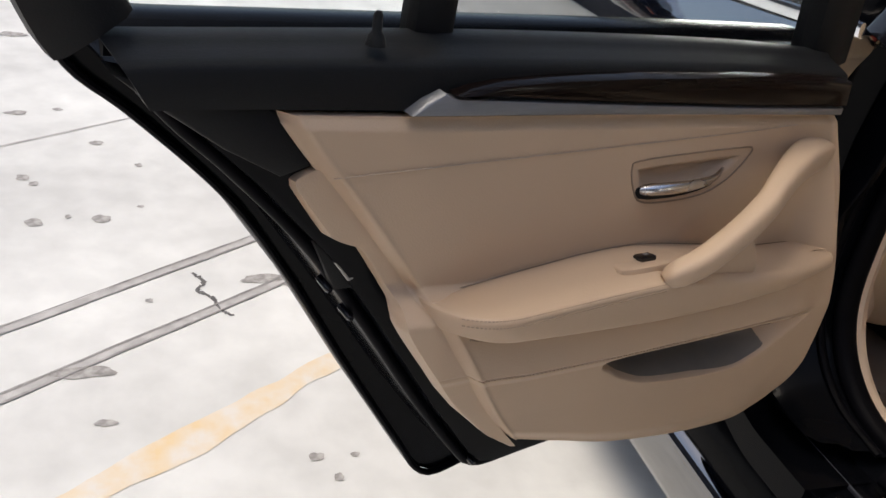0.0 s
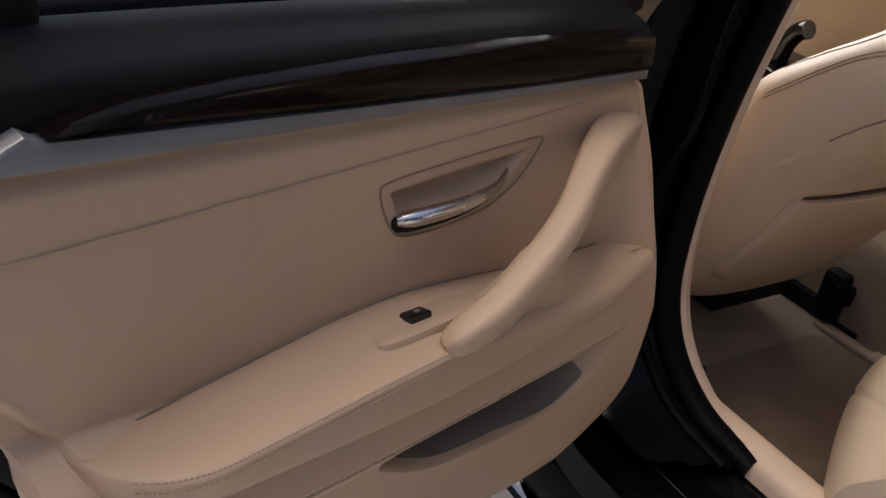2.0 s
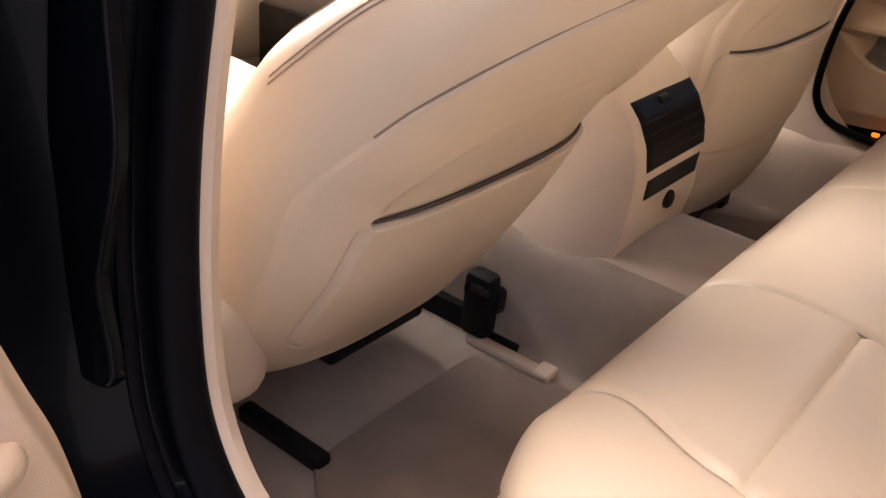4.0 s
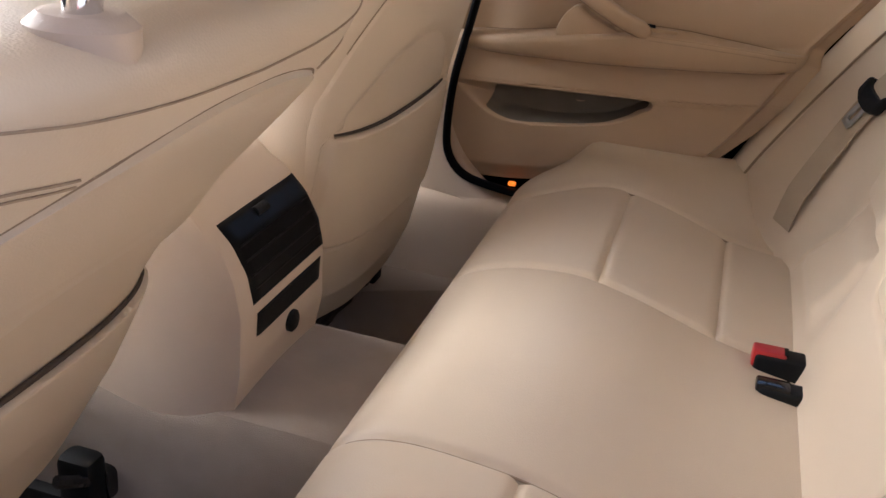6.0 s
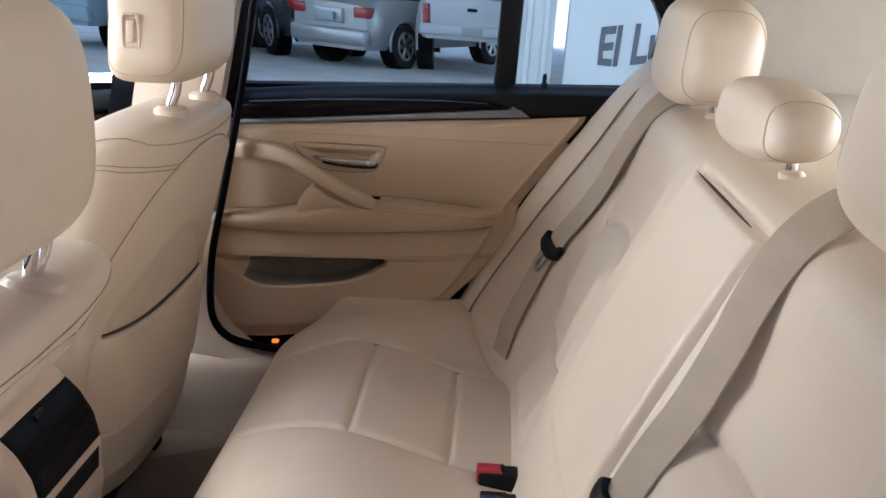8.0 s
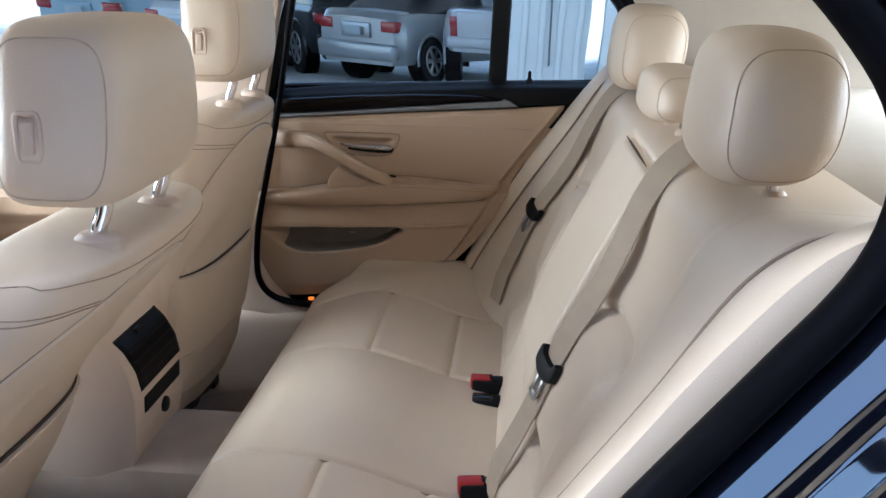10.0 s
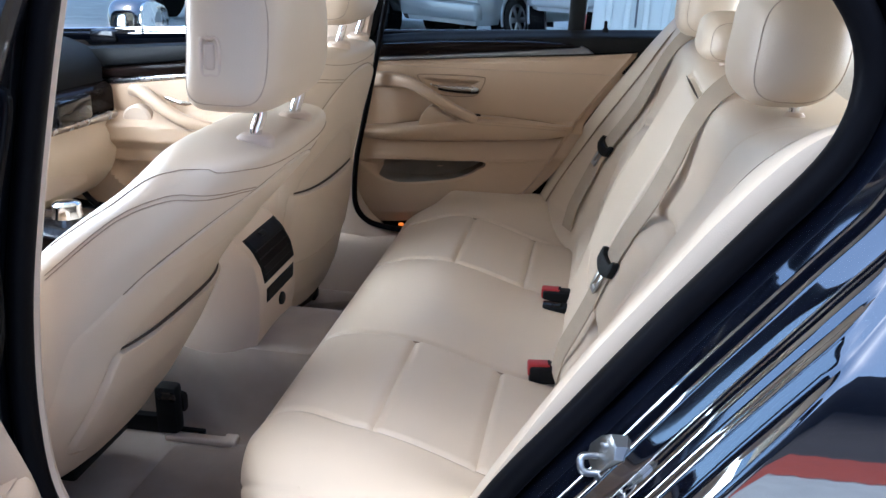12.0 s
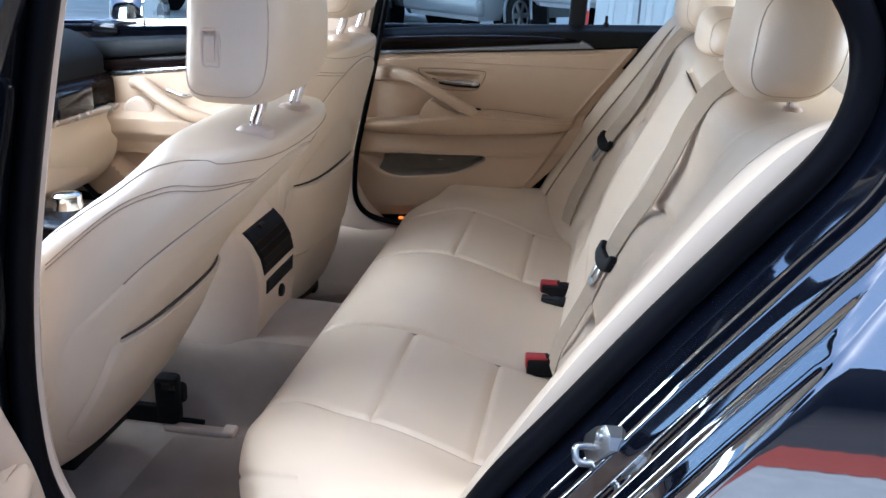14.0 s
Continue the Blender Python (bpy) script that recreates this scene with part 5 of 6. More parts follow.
def seat_belt(path, tongue_at, label, face):
    """path: points down the front of the bench; the belt is lifted clear of the leather under it."""
    s = thing("seat_belt", path[0], label, "seat belt", "rear seat belts")
    P = spline(path, 90)
    N = np.tile(np.array(face) / np.linalg.norm(face), (90, 1))
    for k, p in enumerate(P):
        hit, nrm = bench_tree.ray_cast(Vector((-0.2, p[1], p[2])), Vector((-1, 0, 0)))[:2]
        if hit is not None and p[2] < 1.0:
            p[0] = max(p[0], hit.x)
            N[k] = 0.7 * N[k] + 0.3 * np.array(nrm if nrm.x > 0 else -nrm)
    smooth = lambda q, w: np.array([np.mean(q[max(0, k - w):k + w + 1], axis=0) for k in range(90)])
    P[:, 0] = smooth(P[:, 0], 8)
    N = smooth(N, 14)
    N /= np.linalg.norm(N, axis=1)[:, None]
    T = np.gradient(P, axis=0)
    A = np.cross(T, N)
    A /= np.linalg.norm(A, axis=1)[:, None]
    lift = np.zeros(90)
    for k, p in enumerate(P):
        for e in (-1, -0.6, -0.2, 0.2, 0.6, 1):
            q = p + A[k] * 0.0215 * e
            hit = bench_tree.ray_cast(Vector((-0.2, q[1], q[2])), Vector((-1, 0, 0)))[0]
            if hit is not None and p[2] < 1.0:
                lift[k] = max(lift[k], hit.x - q[0])
    P[:, 0] += smooth(np.array([max(lift[max(0, k - 8):k + 9]) for k in range(90)]), 8) + 0.0025
    part("webbing", loft([[tuple(p + a * 0.0215 * u + n * 0.001 * w) for u, w in ((-1, -1), (0, -1), (1, -1), (1, 1), (0, 1), (-1, 1))] for p, a, n in zip(P, A, N)]), WEBBING, s, "beige woven belt webbing")
    i = int(np.argmin(np.linalg.norm(P - np.array(tongue_at), axis=1)))
    c = P[i]
    t = T[i] / np.linalg.norm(T[i])
    a = A[i]
    n = np.cross(a, t)
    pl = lambda u, v, d: tuple(c + a * u + t * v + n * d)
    poly = smooth_poly([(-0.034, -0.018), (-0.026, -0.022), (-0.018, -0.012), (0.018, -0.012), (0.026, -0.022), (0.034, -0.018), (0.034, 0.004), (0.026, 0.012), (0.012, 0.018), (-0.012, 0.018), (-0.026, 0.012), (-0.034, 0.004)], 48)
    poly = [(a * 0.84, b * 0.84) for a, b in poly]
    part("tongue_grip", prism(poly, pl, -0.002, 0.009, 0.003), BLACK_SOFT, s, "black belt tongue grip")
    part("tongue_blade", join(*[prism(q, pl, 0.003, 0.0055, 0.0005) for q in ([(-0.011, 0.014), (-0.004, 0.014), (-0.004, 0.044), (-0.011, 0.044)], [(0.004, 0.014), (0.011, 0.014), (0.011, 0.044), (0.004, 0.044)], [(-0.011, 0.038), (0.011, 0.038), (0.009, 0.048), (-0.009, 0.048)])]), STEEL, s, "steel belt tongue")


seat_belt([(-1.00, -0.445, 1.030), (-0.955, -0.450, 1.036), (-0.905, -0.464, 1.012), (-0.858, -0.484, 0.938), (-0.808, -0.504, 0.838), (-0.748, -0.529, 0.742), (-0.712, -0.532, 0.660), (-0.672, -0.530, 0.545)], (-0.748, -0.529, 0.742), "beige seat belt lying over the far side of the bench", (0.80, 0.42, 0.40))
seat_belt([(-1.00, 0.252, 1.030), (-0.955, 0.250, 1.036), (-0.905, 0.246, 1.010), (-0.862, 0.248, 0.930), (-0.820, 0.248, 0.838), (-0.771, 0.246, 0.735), (-0.730, 0.226, 0.620), (-0.700, 0.206, 0.525)], (-0.771, 0.246, 0.735), "beige seat belt lying beside the middle armrest", (0.74, 0.50, 0.44))


def buckle(x, y, z, label, red=True, turn=0.0):
    b = thing("belt_buckle", (x, y, z - 0.03), label, "belt buckle", "rear belt buckles", turn=turn)
    part("housing", box(x - 0.042, x + 0.014, y - 0.0145, y + 0.0145, z - 0.034, z - 0.002, 0.005, 3), BLACK_SOFT, b)
    part("release_button" if red else "slot_cover", box(x - 0.020, x + 0.0165, y - 0.0115, y + 0.0115, z - 0.020, z + 0.0012, 0.003), RED if red else BLACK_GLOSS, b, "red release button" if red else "")
    if red:
        part("tongue_slot", box(x - 0.0215, x - 0.0165, y - 0.009, y + 0.009, z - 0.006, z + 0.0016, 0.0008), BLACK_SOFT, b)


buckle(-0.658, -0.167, 0.533, "black belt buckle with red release button in the cushion")
buckle(-0.664, -0.115, 0.521, "plain black belt buckle beside the red one", red=False)
buckle(-0.660, 0.187, 0.537, "black belt buckle with red release button in the cushion", turn=radians(8))

# ---- front of the cabin ----
dash = thing("dashboard", (0.95, 0, 0.55), "dark and beige dashboard with gloss wood strip", "dashboard")


def dash_band(name, prof, mat, label=""):
    pr = spline(prof, 20)
    rings = [[(x - 0.05 * (y / 0.72) ** 2, y, z) for x, z in pr] for y in np.linspace(-0.70, 0.70, 24)]
    part(name, loft(rings), mat, dash, label)


dash_band("upper_pad", [(0.630, 0.80), (0.630, 0.86), (0.690, 0.915), (0.830, 0.93), (1.080, 0.93), (1.080, 0.75), (0.730, 0.75)], BLACK_SOFT, "black upper dashboard")
dash_band("wood_strip", [(0.605, 0.735), (0.605, 0.79), (0.620, 0.81), (0.730, 0.81), (0.730, 0.72), (0.620, 0.715)], WOOD, "dark gloss wood strip")
dash_band("metal_strip", [(0.598, 0.715), (0.594, 0.725), (0.600, 0.735), (0.630, 0.735), (0.630, 0.71)], SATIN_CHROME, "chrome strip along the dashboard")
dash_band("lower_pad", [(0.615, 0.71), (0.600, 0.66), (0.630, 0.57), (0.710, 0.50), (0.830, 0.47), (0.930, 0.6), (0.830, 0.71)], LEATHER, "beige lower dashboard")
part("air_vent", box(0.545, 0.63, -0.58, -0.42, 0.735, 0.80, 0.012), BLACK_GLOSS, dash, "black dashboard vent")
part("glove_box", box(0.592, 0.63, -0.60, -0.22, 0.555, 0.675, 0.012), PLASTIC_BEIGE, dash)
# front doors, shut
for sd in (1, -1):
    e = spline([(0.0, 0.40), (-0.035, 0.46), (-0.045, 0.62), (-0.07, 0.80), (-0.10, 0.955)], 14)
    skin = [[(x + k * (1.12 - x), sd * (side_y(z) - 0.002), z - 0.06 * k * step(0.80, 0.95, z)) for k in np.linspace(0, 1, 12)] for x, z in e]
    fd = hung("front_door", loft([r + [(q[0], q[1] - sd * 0.05, q[2]) for q in r[::-1]] for r in skin]), PAINT, (1.12, sd * 0.89, 0.0), 0.0, "shut dark blue front door")
    f2 = coons([(0.06, 0.45), (0.40, 0.45), (0.80, 0.48)], [(-0.08, 0.879), (0.35, 0.824), (0.78, 0.775)], [(0.06, 0.45), (0.0, 0.6), (-0.08, 0.879)], [(0.80, 0.48), (0.80, 0.66), (0.78, 0.775)])

    def fpanel(u, v):
        x, z = f2(u, v)
        y = lerp(z, [0.45, 0.55, 0.63, 0.66, 0.70, 0.73, 0.9], [0.72, 0.70, 0.695, 0.665, 0.665, 0.715, 0.735])
        d = inside([(0.15, 0.60), (0.62, 0.60), (0.55, 0.52), (0.25, 0.52)], x, z)
        return (x, sd * (y + 0.05 * step(0, 0.014, d)), z)
    part("trim_panel", patch(fpanel, 70, 60, (0, sd * 0.012, 0)), LEATHER_DOOR_SHADED, fd, "beige leather front door trim")
    P2 = lambda u, v, dd: (u, sd * dd, v)
    part("trim_strip", prism([(-0.08, 0.880), (0.35, 0.825), (0.80, 0.775), (0.80, 0.789), (0.35, 0.837), (-0.08, 0.891)], P2, 0.75, 0.722, 0.003), SATIN_CHROME, fd)
    part("wood_inlay", prism([(-0.08, 0.893), (0.35, 0.839), (0.80, 0.791), (0.80, 0.815), (0.35, 0.867), (-0.08, 0.919)], P2, 0.75, 0.720, 0.005), WOOD, fd)
    part("upper_trim", prism([(-0.09, 0.921), (0.35, 0.869), (0.85, 0.815), (0.85, 0.875), (0.35, 0.912), (-0.10, 0.955)], P2, 0.80, 0.738, 0.012), BLACK_SOFT, fd)
    part("grab_handle", sweep([(a, sd * b, c) for a, b, c in spline([(0.505, 0.722, 0.786), (0.465, 0.688, 0.788), (0.40, 0.668, 0.753), (0.34, 0.662, 0.723), (0.275, 0.672, 0.705)], 30)], (0.016, 0.020), 14, (0, 1, 0), 2.6), LEATHER_DOOR_SHADED, fd)
    part("door_handle", sweep([(a, sd * b, c) for a, b, c in spline([(0.345, 0.724, 0.757), (0.375, 0.716, 0.760), (0.425, 0.727, 0.771)], 16)], (0.007, 0.006), 12, (0, 1, 0)), CHROME, fd)
    part("speaker_grille", sweep([(0.490, sd * 0.74, 0.712), (0.490, sd * 0.694, 0.712), (0.490, sd * 0.688, 0.712)], (0.042, 0.040), 28, (0, 0, 1), 2, [1, 1, 0.85]), PLASTIC_BEIGE, fd, "round beige speaker grille")
    part("chrome_moulding", sweep([(-0.11, sd * 0.872, 0.962), (0.35, sd * 0.884, 0.938), (0.95, sd * 0.890, 0.905)], (0.005, 0.010), 8, (0, 0, 1), 3), CHROME, fd, "chrome window moulding")
    fy = lambda z: 0.835 - 0.42 * (z - 0.95)
    fr = spline([(-0.11, sd * fy(0.95), 0.95), (-0.145, sd * fy(1.1), 1.1), (-0.185, sd * fy(1.3), 1.30), (-0.10, sd * fy(1.345), 1.345), (0.20, sd * fy(1.33), 1.33), (0.55, sd * fy(1.20), 1.20), (0.85, sd * fy(1.02), 1.02), (0.97, sd * fy(0.945), 0.945)], 60)
    part("window_frame", sweep(fr, (0.024, 0.022), 10, (0, 1, 0), 4), BLACK_GLOSS, fd, "black gloss window frame")
    g = part("window_pane", prism([(-0.12, 0.945), (-0.145, 1.1), (-0.185, 1.29), (-0.10, 1.335), (0.20, 1.32), (0.55, 1.19), (0.85, 1.01), (0.95, 0.94)], lambda u, v, dd: (u, sd * (fy(v) + dd), v), 0.002, -0.002, 0.0005), GLASS, fd)
    g.visible_shadow = False
    part("side_mirror", headrest_geo((0.62, sd * 0.985, 0.945), 0.20, 0.12, 0.13, 0.0, 2.8), PAINT, fd, "dark blue side mirror")
    part("mirror_glass", prism(smooth_poly([(0.895, 0.900), (1.07, 0.897), (1.078, 0.975), (0.90, 0.995)], 32), lambda u, v, dd: (0.566 + dd + 0.12 * (u - 0.98), sd * u, v), 0.0, -0.006, 0.002), CHROME, fd, "mirror glass")
    part("mirror_stalk", box(0.60, 0.68, min(sd * 0.82, sd * 0.93), max(sd * 0.82, sd * 0.93), 0.895, 0.93, 0.01), BLACK_GLOSS, fd)
    part("pillar_lining", sweep(spline([(0.16, sd * 0.60, 1.335), (0.56, sd * 0.665, 1.20), (0.92, sd * 0.725, 0.98), (1.10, sd * 0.745, 0.89)], 20), (0.030, 0.03), 10, (0, 0, 1), 3), HEADLINER, car, "pale lining of the windscreen pillar")
    part("windscreen_pillar", sweep(spline([(0.20, sd * 0.66, 1.36), (0.60, sd * 0.72, 1.22), (0.95, sd * 0.78, 1.0), (1.15, sd * 0.80, 0.90)], 20), (0.035, 0.03), 10, (0, 0, 1), 3), BLACK_SOFT, car)
part("front_seal", sweep(spline([(0.62, -0.690, 0.455), (0.660, -0.690, 0.492), (0.682, -0.690, 0.530), (0.686, -0.690, 0.580), (0.680, -0.690, 0.65)], 40), (0.007, 0.010), 10, (0, 1, 0)), BLACK_RUBBER, car, "black rubber seal ahead of the front door")
# lower front trim, scuttle and bonnet close the car ahead
part("firewall", box(1.25, 1.29, -0.80, 0.80, 0.25, 0.90), BLACK_SOFT, car)
part("bonnet", patch(lambda u, v: (1.15 + 1.35 * u, -0.82 + 1.64 * v, 0.93 - 0.12 * u * u + 0.05 * math.sin(math.pi * v)), 12, 16, (0, 0, -0.02)), PAINT, car)
ws = part("windscreen", patch(lambda u, v: (0.22 + 0.93 * u, (-0.66 + 1.32 * v) * (1 + 0.15 * u), 1.365 - 0.45 * u + 0.03 * math.sin(math.pi * v)), 8, 12, (0, 0, -0.004)), GLASS, car)
ws.visible_shadow = False
rw = part("rear_window", patch(lambda u, v: (-1.62 + 0.30 * u, (-0.62 + 1.24 * v), 1.0 + 0.20 * u + 0.03 * math.sin(math.pi * v)), 8, 12, (0, 0, -0.004)), GLASS, car)
rw.visible_shadow = False
# orange lens low on the shut rear door, given an added faint glow
EM = bpy.data.materials.new("lit_orange_lens")
EM.use_nodes = True
EM.node_tree.nodes["Principled BSDF"].inputs["Base Color"].default_value = (0.8, 0.2, 0.03, 1)
EM.node_tree.nodes["Principled BSDF"].inputs["Emission Color"].default_value = (1.0, 0.22, 0.02, 1)
EM.node_tree.nodes["Principled BSDF"].inputs["Emission Strength"].default_value = 0.4
part("courtesy_lamp", box(-0.242, -0.228, -0.700, -0.688, 0.469, 0.476, 0.003), EM, right_door, "lit orange courtesy lamp")
# ---- yard ----
YARD = [(-120, -1.6), (-40, -1.2), (-17.5, -0.57), (-2.2, 0.0), (-1.5, 0.0), (0, 0.0), (10, 0.0), (120, 0.0)]
ygrid = [y for y, z in YARD]
yard_z = lambda y: lerp(y, ygrid, [z for q, z in YARD])
vs, fs = [], []
for i, x in enumerate((-120, 120)):
    vs += [(x, y, z) for y, z in YARD] + [(x, y, z - 0.4) for y, z in YARD]
n_ = len(YARD)
for j in range(n_ - 1):
    fs += [(j, j + 1, 2 * n_ + j + 1, 2 * n_ + j), (n_ + j, n_ + j + 1, 3 * n_ + j + 1, 3 * n_ + j)]
solo("ground", (vs, fs), CONCRETE, "pale worn concrete yard under the car", "ground", "structure", at=(0, 0, 0), smooth=False)
JD = Vector((0.572, -0.820, 0))
JN = Vector((0.820, 0.572, 0))
SLAB = Vector((0.93, 1.73, 0))


def strip(name, off, half, a0, a1, mat, label, z=0.0015, wob=0.0, n=320):
    """A long thin inlay along the slab direction."""
    L, Rr = [], []
    for i in range(n + 1):
        k = a0 + (a1 - a0) * i / n
        w1 = half + wob * (noise.noise((k * 3, off * 7, 0)) + 0.6 * noise.noise((k * 14, off * 7, 2)))
        w2 = half + wob * (noise.noise((k * 3, off * 7, 5)) + 0.6 * noise.noise((k * 14, off * 7, 8)))
        L.append(SLAB + JD * k + JN * (off + w1))
        Rr.append(SLAB + JD * k + JN * (off - w2))
    v = [(p.x, p.y, z) for p in L] + [(p.x, p.y, z) for p in Rr]
    m = n + 1
    f = [(i, i + 1, m + i + 1, m + i) for i in range(n)]
    return solo(name, (v, f), mat, label, "ground marking", "structure", smooth=False)


for k_, (off, h) in enumerate(((0.0, 0.013), (-0.205, 0.013))):
    strip("joint_%d" % (k_ + 1), off, h, -6, 1.6, JOINT, "grey filled joint between concrete slabs", wob=0.006)
    for s_ in (1, -1):
        strip("joint_gap_%d" % (2 * k_ + (s_ + 3) // 2), off + s_ * h, 0.0022, -6, 1.6, GAP, "thin dark gap beside a filled joint", z=0.003, wob=0.003)
strip("joint_3", 0.86, 0.005, -6, 1.6, JOINT, "thin joint between concrete slabs", wob=0.003)
strip("joint_4", 3.2, 0.006, -8, 1.6, JOINT, "thin joint between concrete slabs", wob=0.003)
strip("yellow_line", -0.525, 0.036, -6, 0.9, YELLOW, "worn yellow parking line on the concrete", wob=0.016)


def blot(x, y, rx, ry, mat, name, label, seed, z=0.0018):
    pts = []
    for i in range(26):
        a = 2 * math.pi * i / 26
        k = 1 + 0.45 * noise.noise((math.cos(a) * 1.3 + seed * 3.1, math.sin(a) * 1.3, seed))
        pts.append((x + math.cos(a) * rx * k, y + math.sin(a) * ry * k))
    geo = [(px, py, z) for px, py in pts], [tuple(range(26))]
    solo(name, geo, mat, label, "stain", "structure", smooth=False)


STAINS = [(1.23, 1.978, 0.022, 0.020), (1.59, 1.727, 0.014, 0.010), (1.25, 1.817, 0.022, 0.024), (1.262, 1.90, 0.012, 0.008), (1.498, 2.031, 0.018, 0.018), (1.46, 2.00, 0.012, 0.014), (1.98, 2.096, 0.02, 0.03), (2.02, 1.98, 0.012, 0.014), (0.281, 1.404, 0.012, 0.014), (0.223, 1.371, 0.012, 0.009), (0.93, 1.43, 0.022, 0.055), (0.583, 1.825, 0.02, 0.06), (0.90, 1.35, 0.015, 0.04), (0.845, 1.70, 0.008, 0.009), (1.32, 1.72, 0.008, 0.009), (0.42, 1.78, 0.01, 0.02), (0.28, 1.33, 0.006, 0.008), (1.75, 1.85, 0.015, 0.02), (1.1, 2.2, 0.02, 0.03), (2.4, 1.7, 0.03, 0.03), (2.8, 2.2, 0.03, 0.05)]
for i, (x, y, rx, ry) in enumerate(STAINS):
    blot(x, y, rx, ry, STAIN, "stain_%d" % (i + 1), "dark stain on the concrete", i + 1)
crack = spline([(0.965, 1.600, 0), (0.92, 1.575, 0), (0.885, 1.592, 0), (0.85, 1.56, 0), (0.80, 1.545, 0), (0.77, 1.52, 0)], 60)
solo("crack", sweep([(p[0] + 0.007 * noise.noise((i * 0.9, 0, 0)), p[1] + 0.009 * noise.noise((i * 0.9, 3, 0)), 0.0012) for i, p in enumerate(crack)], (0.0060, 0.0005), 6, (0, 0, 1), 2, [0.6 + 0.9 * abs(noise.noise((i * 0.4, 9, 0))) for i in range(60)]), CRACK, "dark jagged crack in the concrete", "crack", "structure", smooth=False)

# ---- covered yard beyond the far windows ----
BLUE_PAINT = material("blue_column_paint", (0.03, 0.10, 0.42), 0.4, vary=0.2, scale=6)
WHITE_PAINT = material("white_wall_paint", (0.50, 0.56, 0.565), 0.6, vary=0.08, scale=2, bump=0.3, bump_scale=40)
RED_PAINT = material("red_column_paint", (0.50, 0.05, 0.035), 0.45, vary=0.15, scale=5)
SHEET = material("grey_roof_sheet", (0.40, 0.41, 0.42), 0.5, vary=0.2, scale=3, bump=0.4, bump_scale=20)
INK = material("dark_grey_lettering", (0.10, 0.11, 0.13), 0.6, vary=0.2, scale=10)
# unseen roof, guessed from the columns and placed to shade the far yard
solo("canopy_roof", box(-14, 16, -26, -9.3, 4.6, 4.8, 0.03), SHEET, "grey sheet roof over the covered yard", "roof", "structure")


def column(x, y, w, h0, lower, upper, split, label):
    g = yard_z(y)
    c = thing("column", (x, y, g), label, "column", "yard columns")
    part("lower_section", box(x - w / 2, x + w / 2, y - w / 2, y + w / 2, g - 0.02, g + split, 0.012), lower, c)
    part("upper_section", box(x - w / 2, x + w / 2, y - w / 2, y + w / 2, g + split, 4.61, 0.012), upper, c)
    part("base_plate", box(x - w * 0.8, x + w * 0.8, y - w * 0.8, y + w * 0.8, g - 0.02, g + 0.03, 0.005), SHEET, c)


column(2.33, -10.0, 0.26, 4, BLUE_PAINT, BLUE_PAINT, 1.2, "blue painted steel column holding the roof")
column(-0.60, -11.5, 0.13, 4, RED_PAINT, WHITE_PAINT, 0.62, "red and white painted column by the white wall")
column(9.5, -10.0, 0.26, 4, BLUE_PAINT, BLUE_PAINT, 1.2, "blue painted steel column holding the roof")
wy = -11.3
solo("wall_banner", box(-9.0, -1.62, wy - 0.20, wy, yard_z(wy) - 0.1, 3.2, 0.01), WHITE_PAINT, "white wall with dark grey lettering", "wall", "structure")
solo("wall_side", box(-1.50, -0.72, wy - 0.32, wy - 0.18, yard_z(wy) - 0.1, 3.4, 0.01), WHITE_PAINT, "white corrugated side wall", "wall", "structure")
for k in range(4):
    solo("wall_rib", box(-1.44 + 0.18 * k, -1.38 + 0.18 * k, wy - 0.18, wy - 0.15, yard_z(wy), 3.3, 0.008), WHITE_PAINT, "white vertical rib of the wall", "rib", "structure")


cable = spline([(-1.02, wy - 0.148, 3.2), (-1.03, wy - 0.145, 2.2), (-1.06, wy - 0.143, 1.6), (-1.12, wy - 0.143, 1.0), (-1.14, wy - 0.143, 0.2)], 40)
solo("wall_cable", sweep(cable, (0.010, 0.010), 6, (0, 1, 0)), INK, "dark loose cable hanging down the white wall", "cable")

def lettering(text, size, at, turn, mat, name, label):
    cu = bpy.data.curves.new(name, "FONT")
    cu.body, cu.size, cu.extrude, cu.offset = text, size, 0.004, 0.014
    tmp = bpy.data.objects.new(name, cu)
    scene.collection.objects.link(tmp)
    bpy.context.view_layer.update()
    me = bpy.data.meshes.new_from_object(tmp.evaluated_get(bpy.context.evaluated_depsgraph_get()))
    bpy.data.objects.remove(tmp)
    me.materials.clear()
    me.materials.append(mat)
    ob = new(name, me)
    ob.matrix_world = Matrix.Translation(at) @ Euler((radians(90), 0, turn)).to_matrix().to_4x4() @ Matrix.Diagonal((0.62, 1, 1, 1))
    return tagged(ob, label, "lettering")


lettering("El Lugar", 0.50, (-1.93, wy + 0.006, 0.19), math.pi, INK, "wall_lettering", "dark grey words on the white wall")

# ---- parked cars ----
TYRE = material("tyre_rubber", (0.012, 0.012, 0.012), 0.8, vary=0.3, scale=20, bump=0.4, bump_scale=60)
RIM = material("alloy_rim", (0.55, 0.55, 0.56), 0.3, metal=1.0, vary=0.1, scale=12)
DARK_GLASS = material("dark_car_glass", (0.01, 0.012, 0.014), 0.05, coat=1.0)
TAIL = material("red_tail_lamp", (0.45, 0.02, 0.02), 0.15, coat=1.0, vary=0.2, scale=12)
SILVER = material("silver_car_paint", (0.50, 0.52, 0.52), 0.3, metal=0.6, vary=0.08, scale=3, coat=0.8)
WHITE_CAR = material("white_car_paint", (0.75, 0.76, 0.76), 0.35, vary=0.06, scale=3, coat=0.8)
BLACK_CAR = material("black_car_paint", (0.01, 0.011, 0.013), 0.3, vary=0.2, scale=3, coat=1.0)
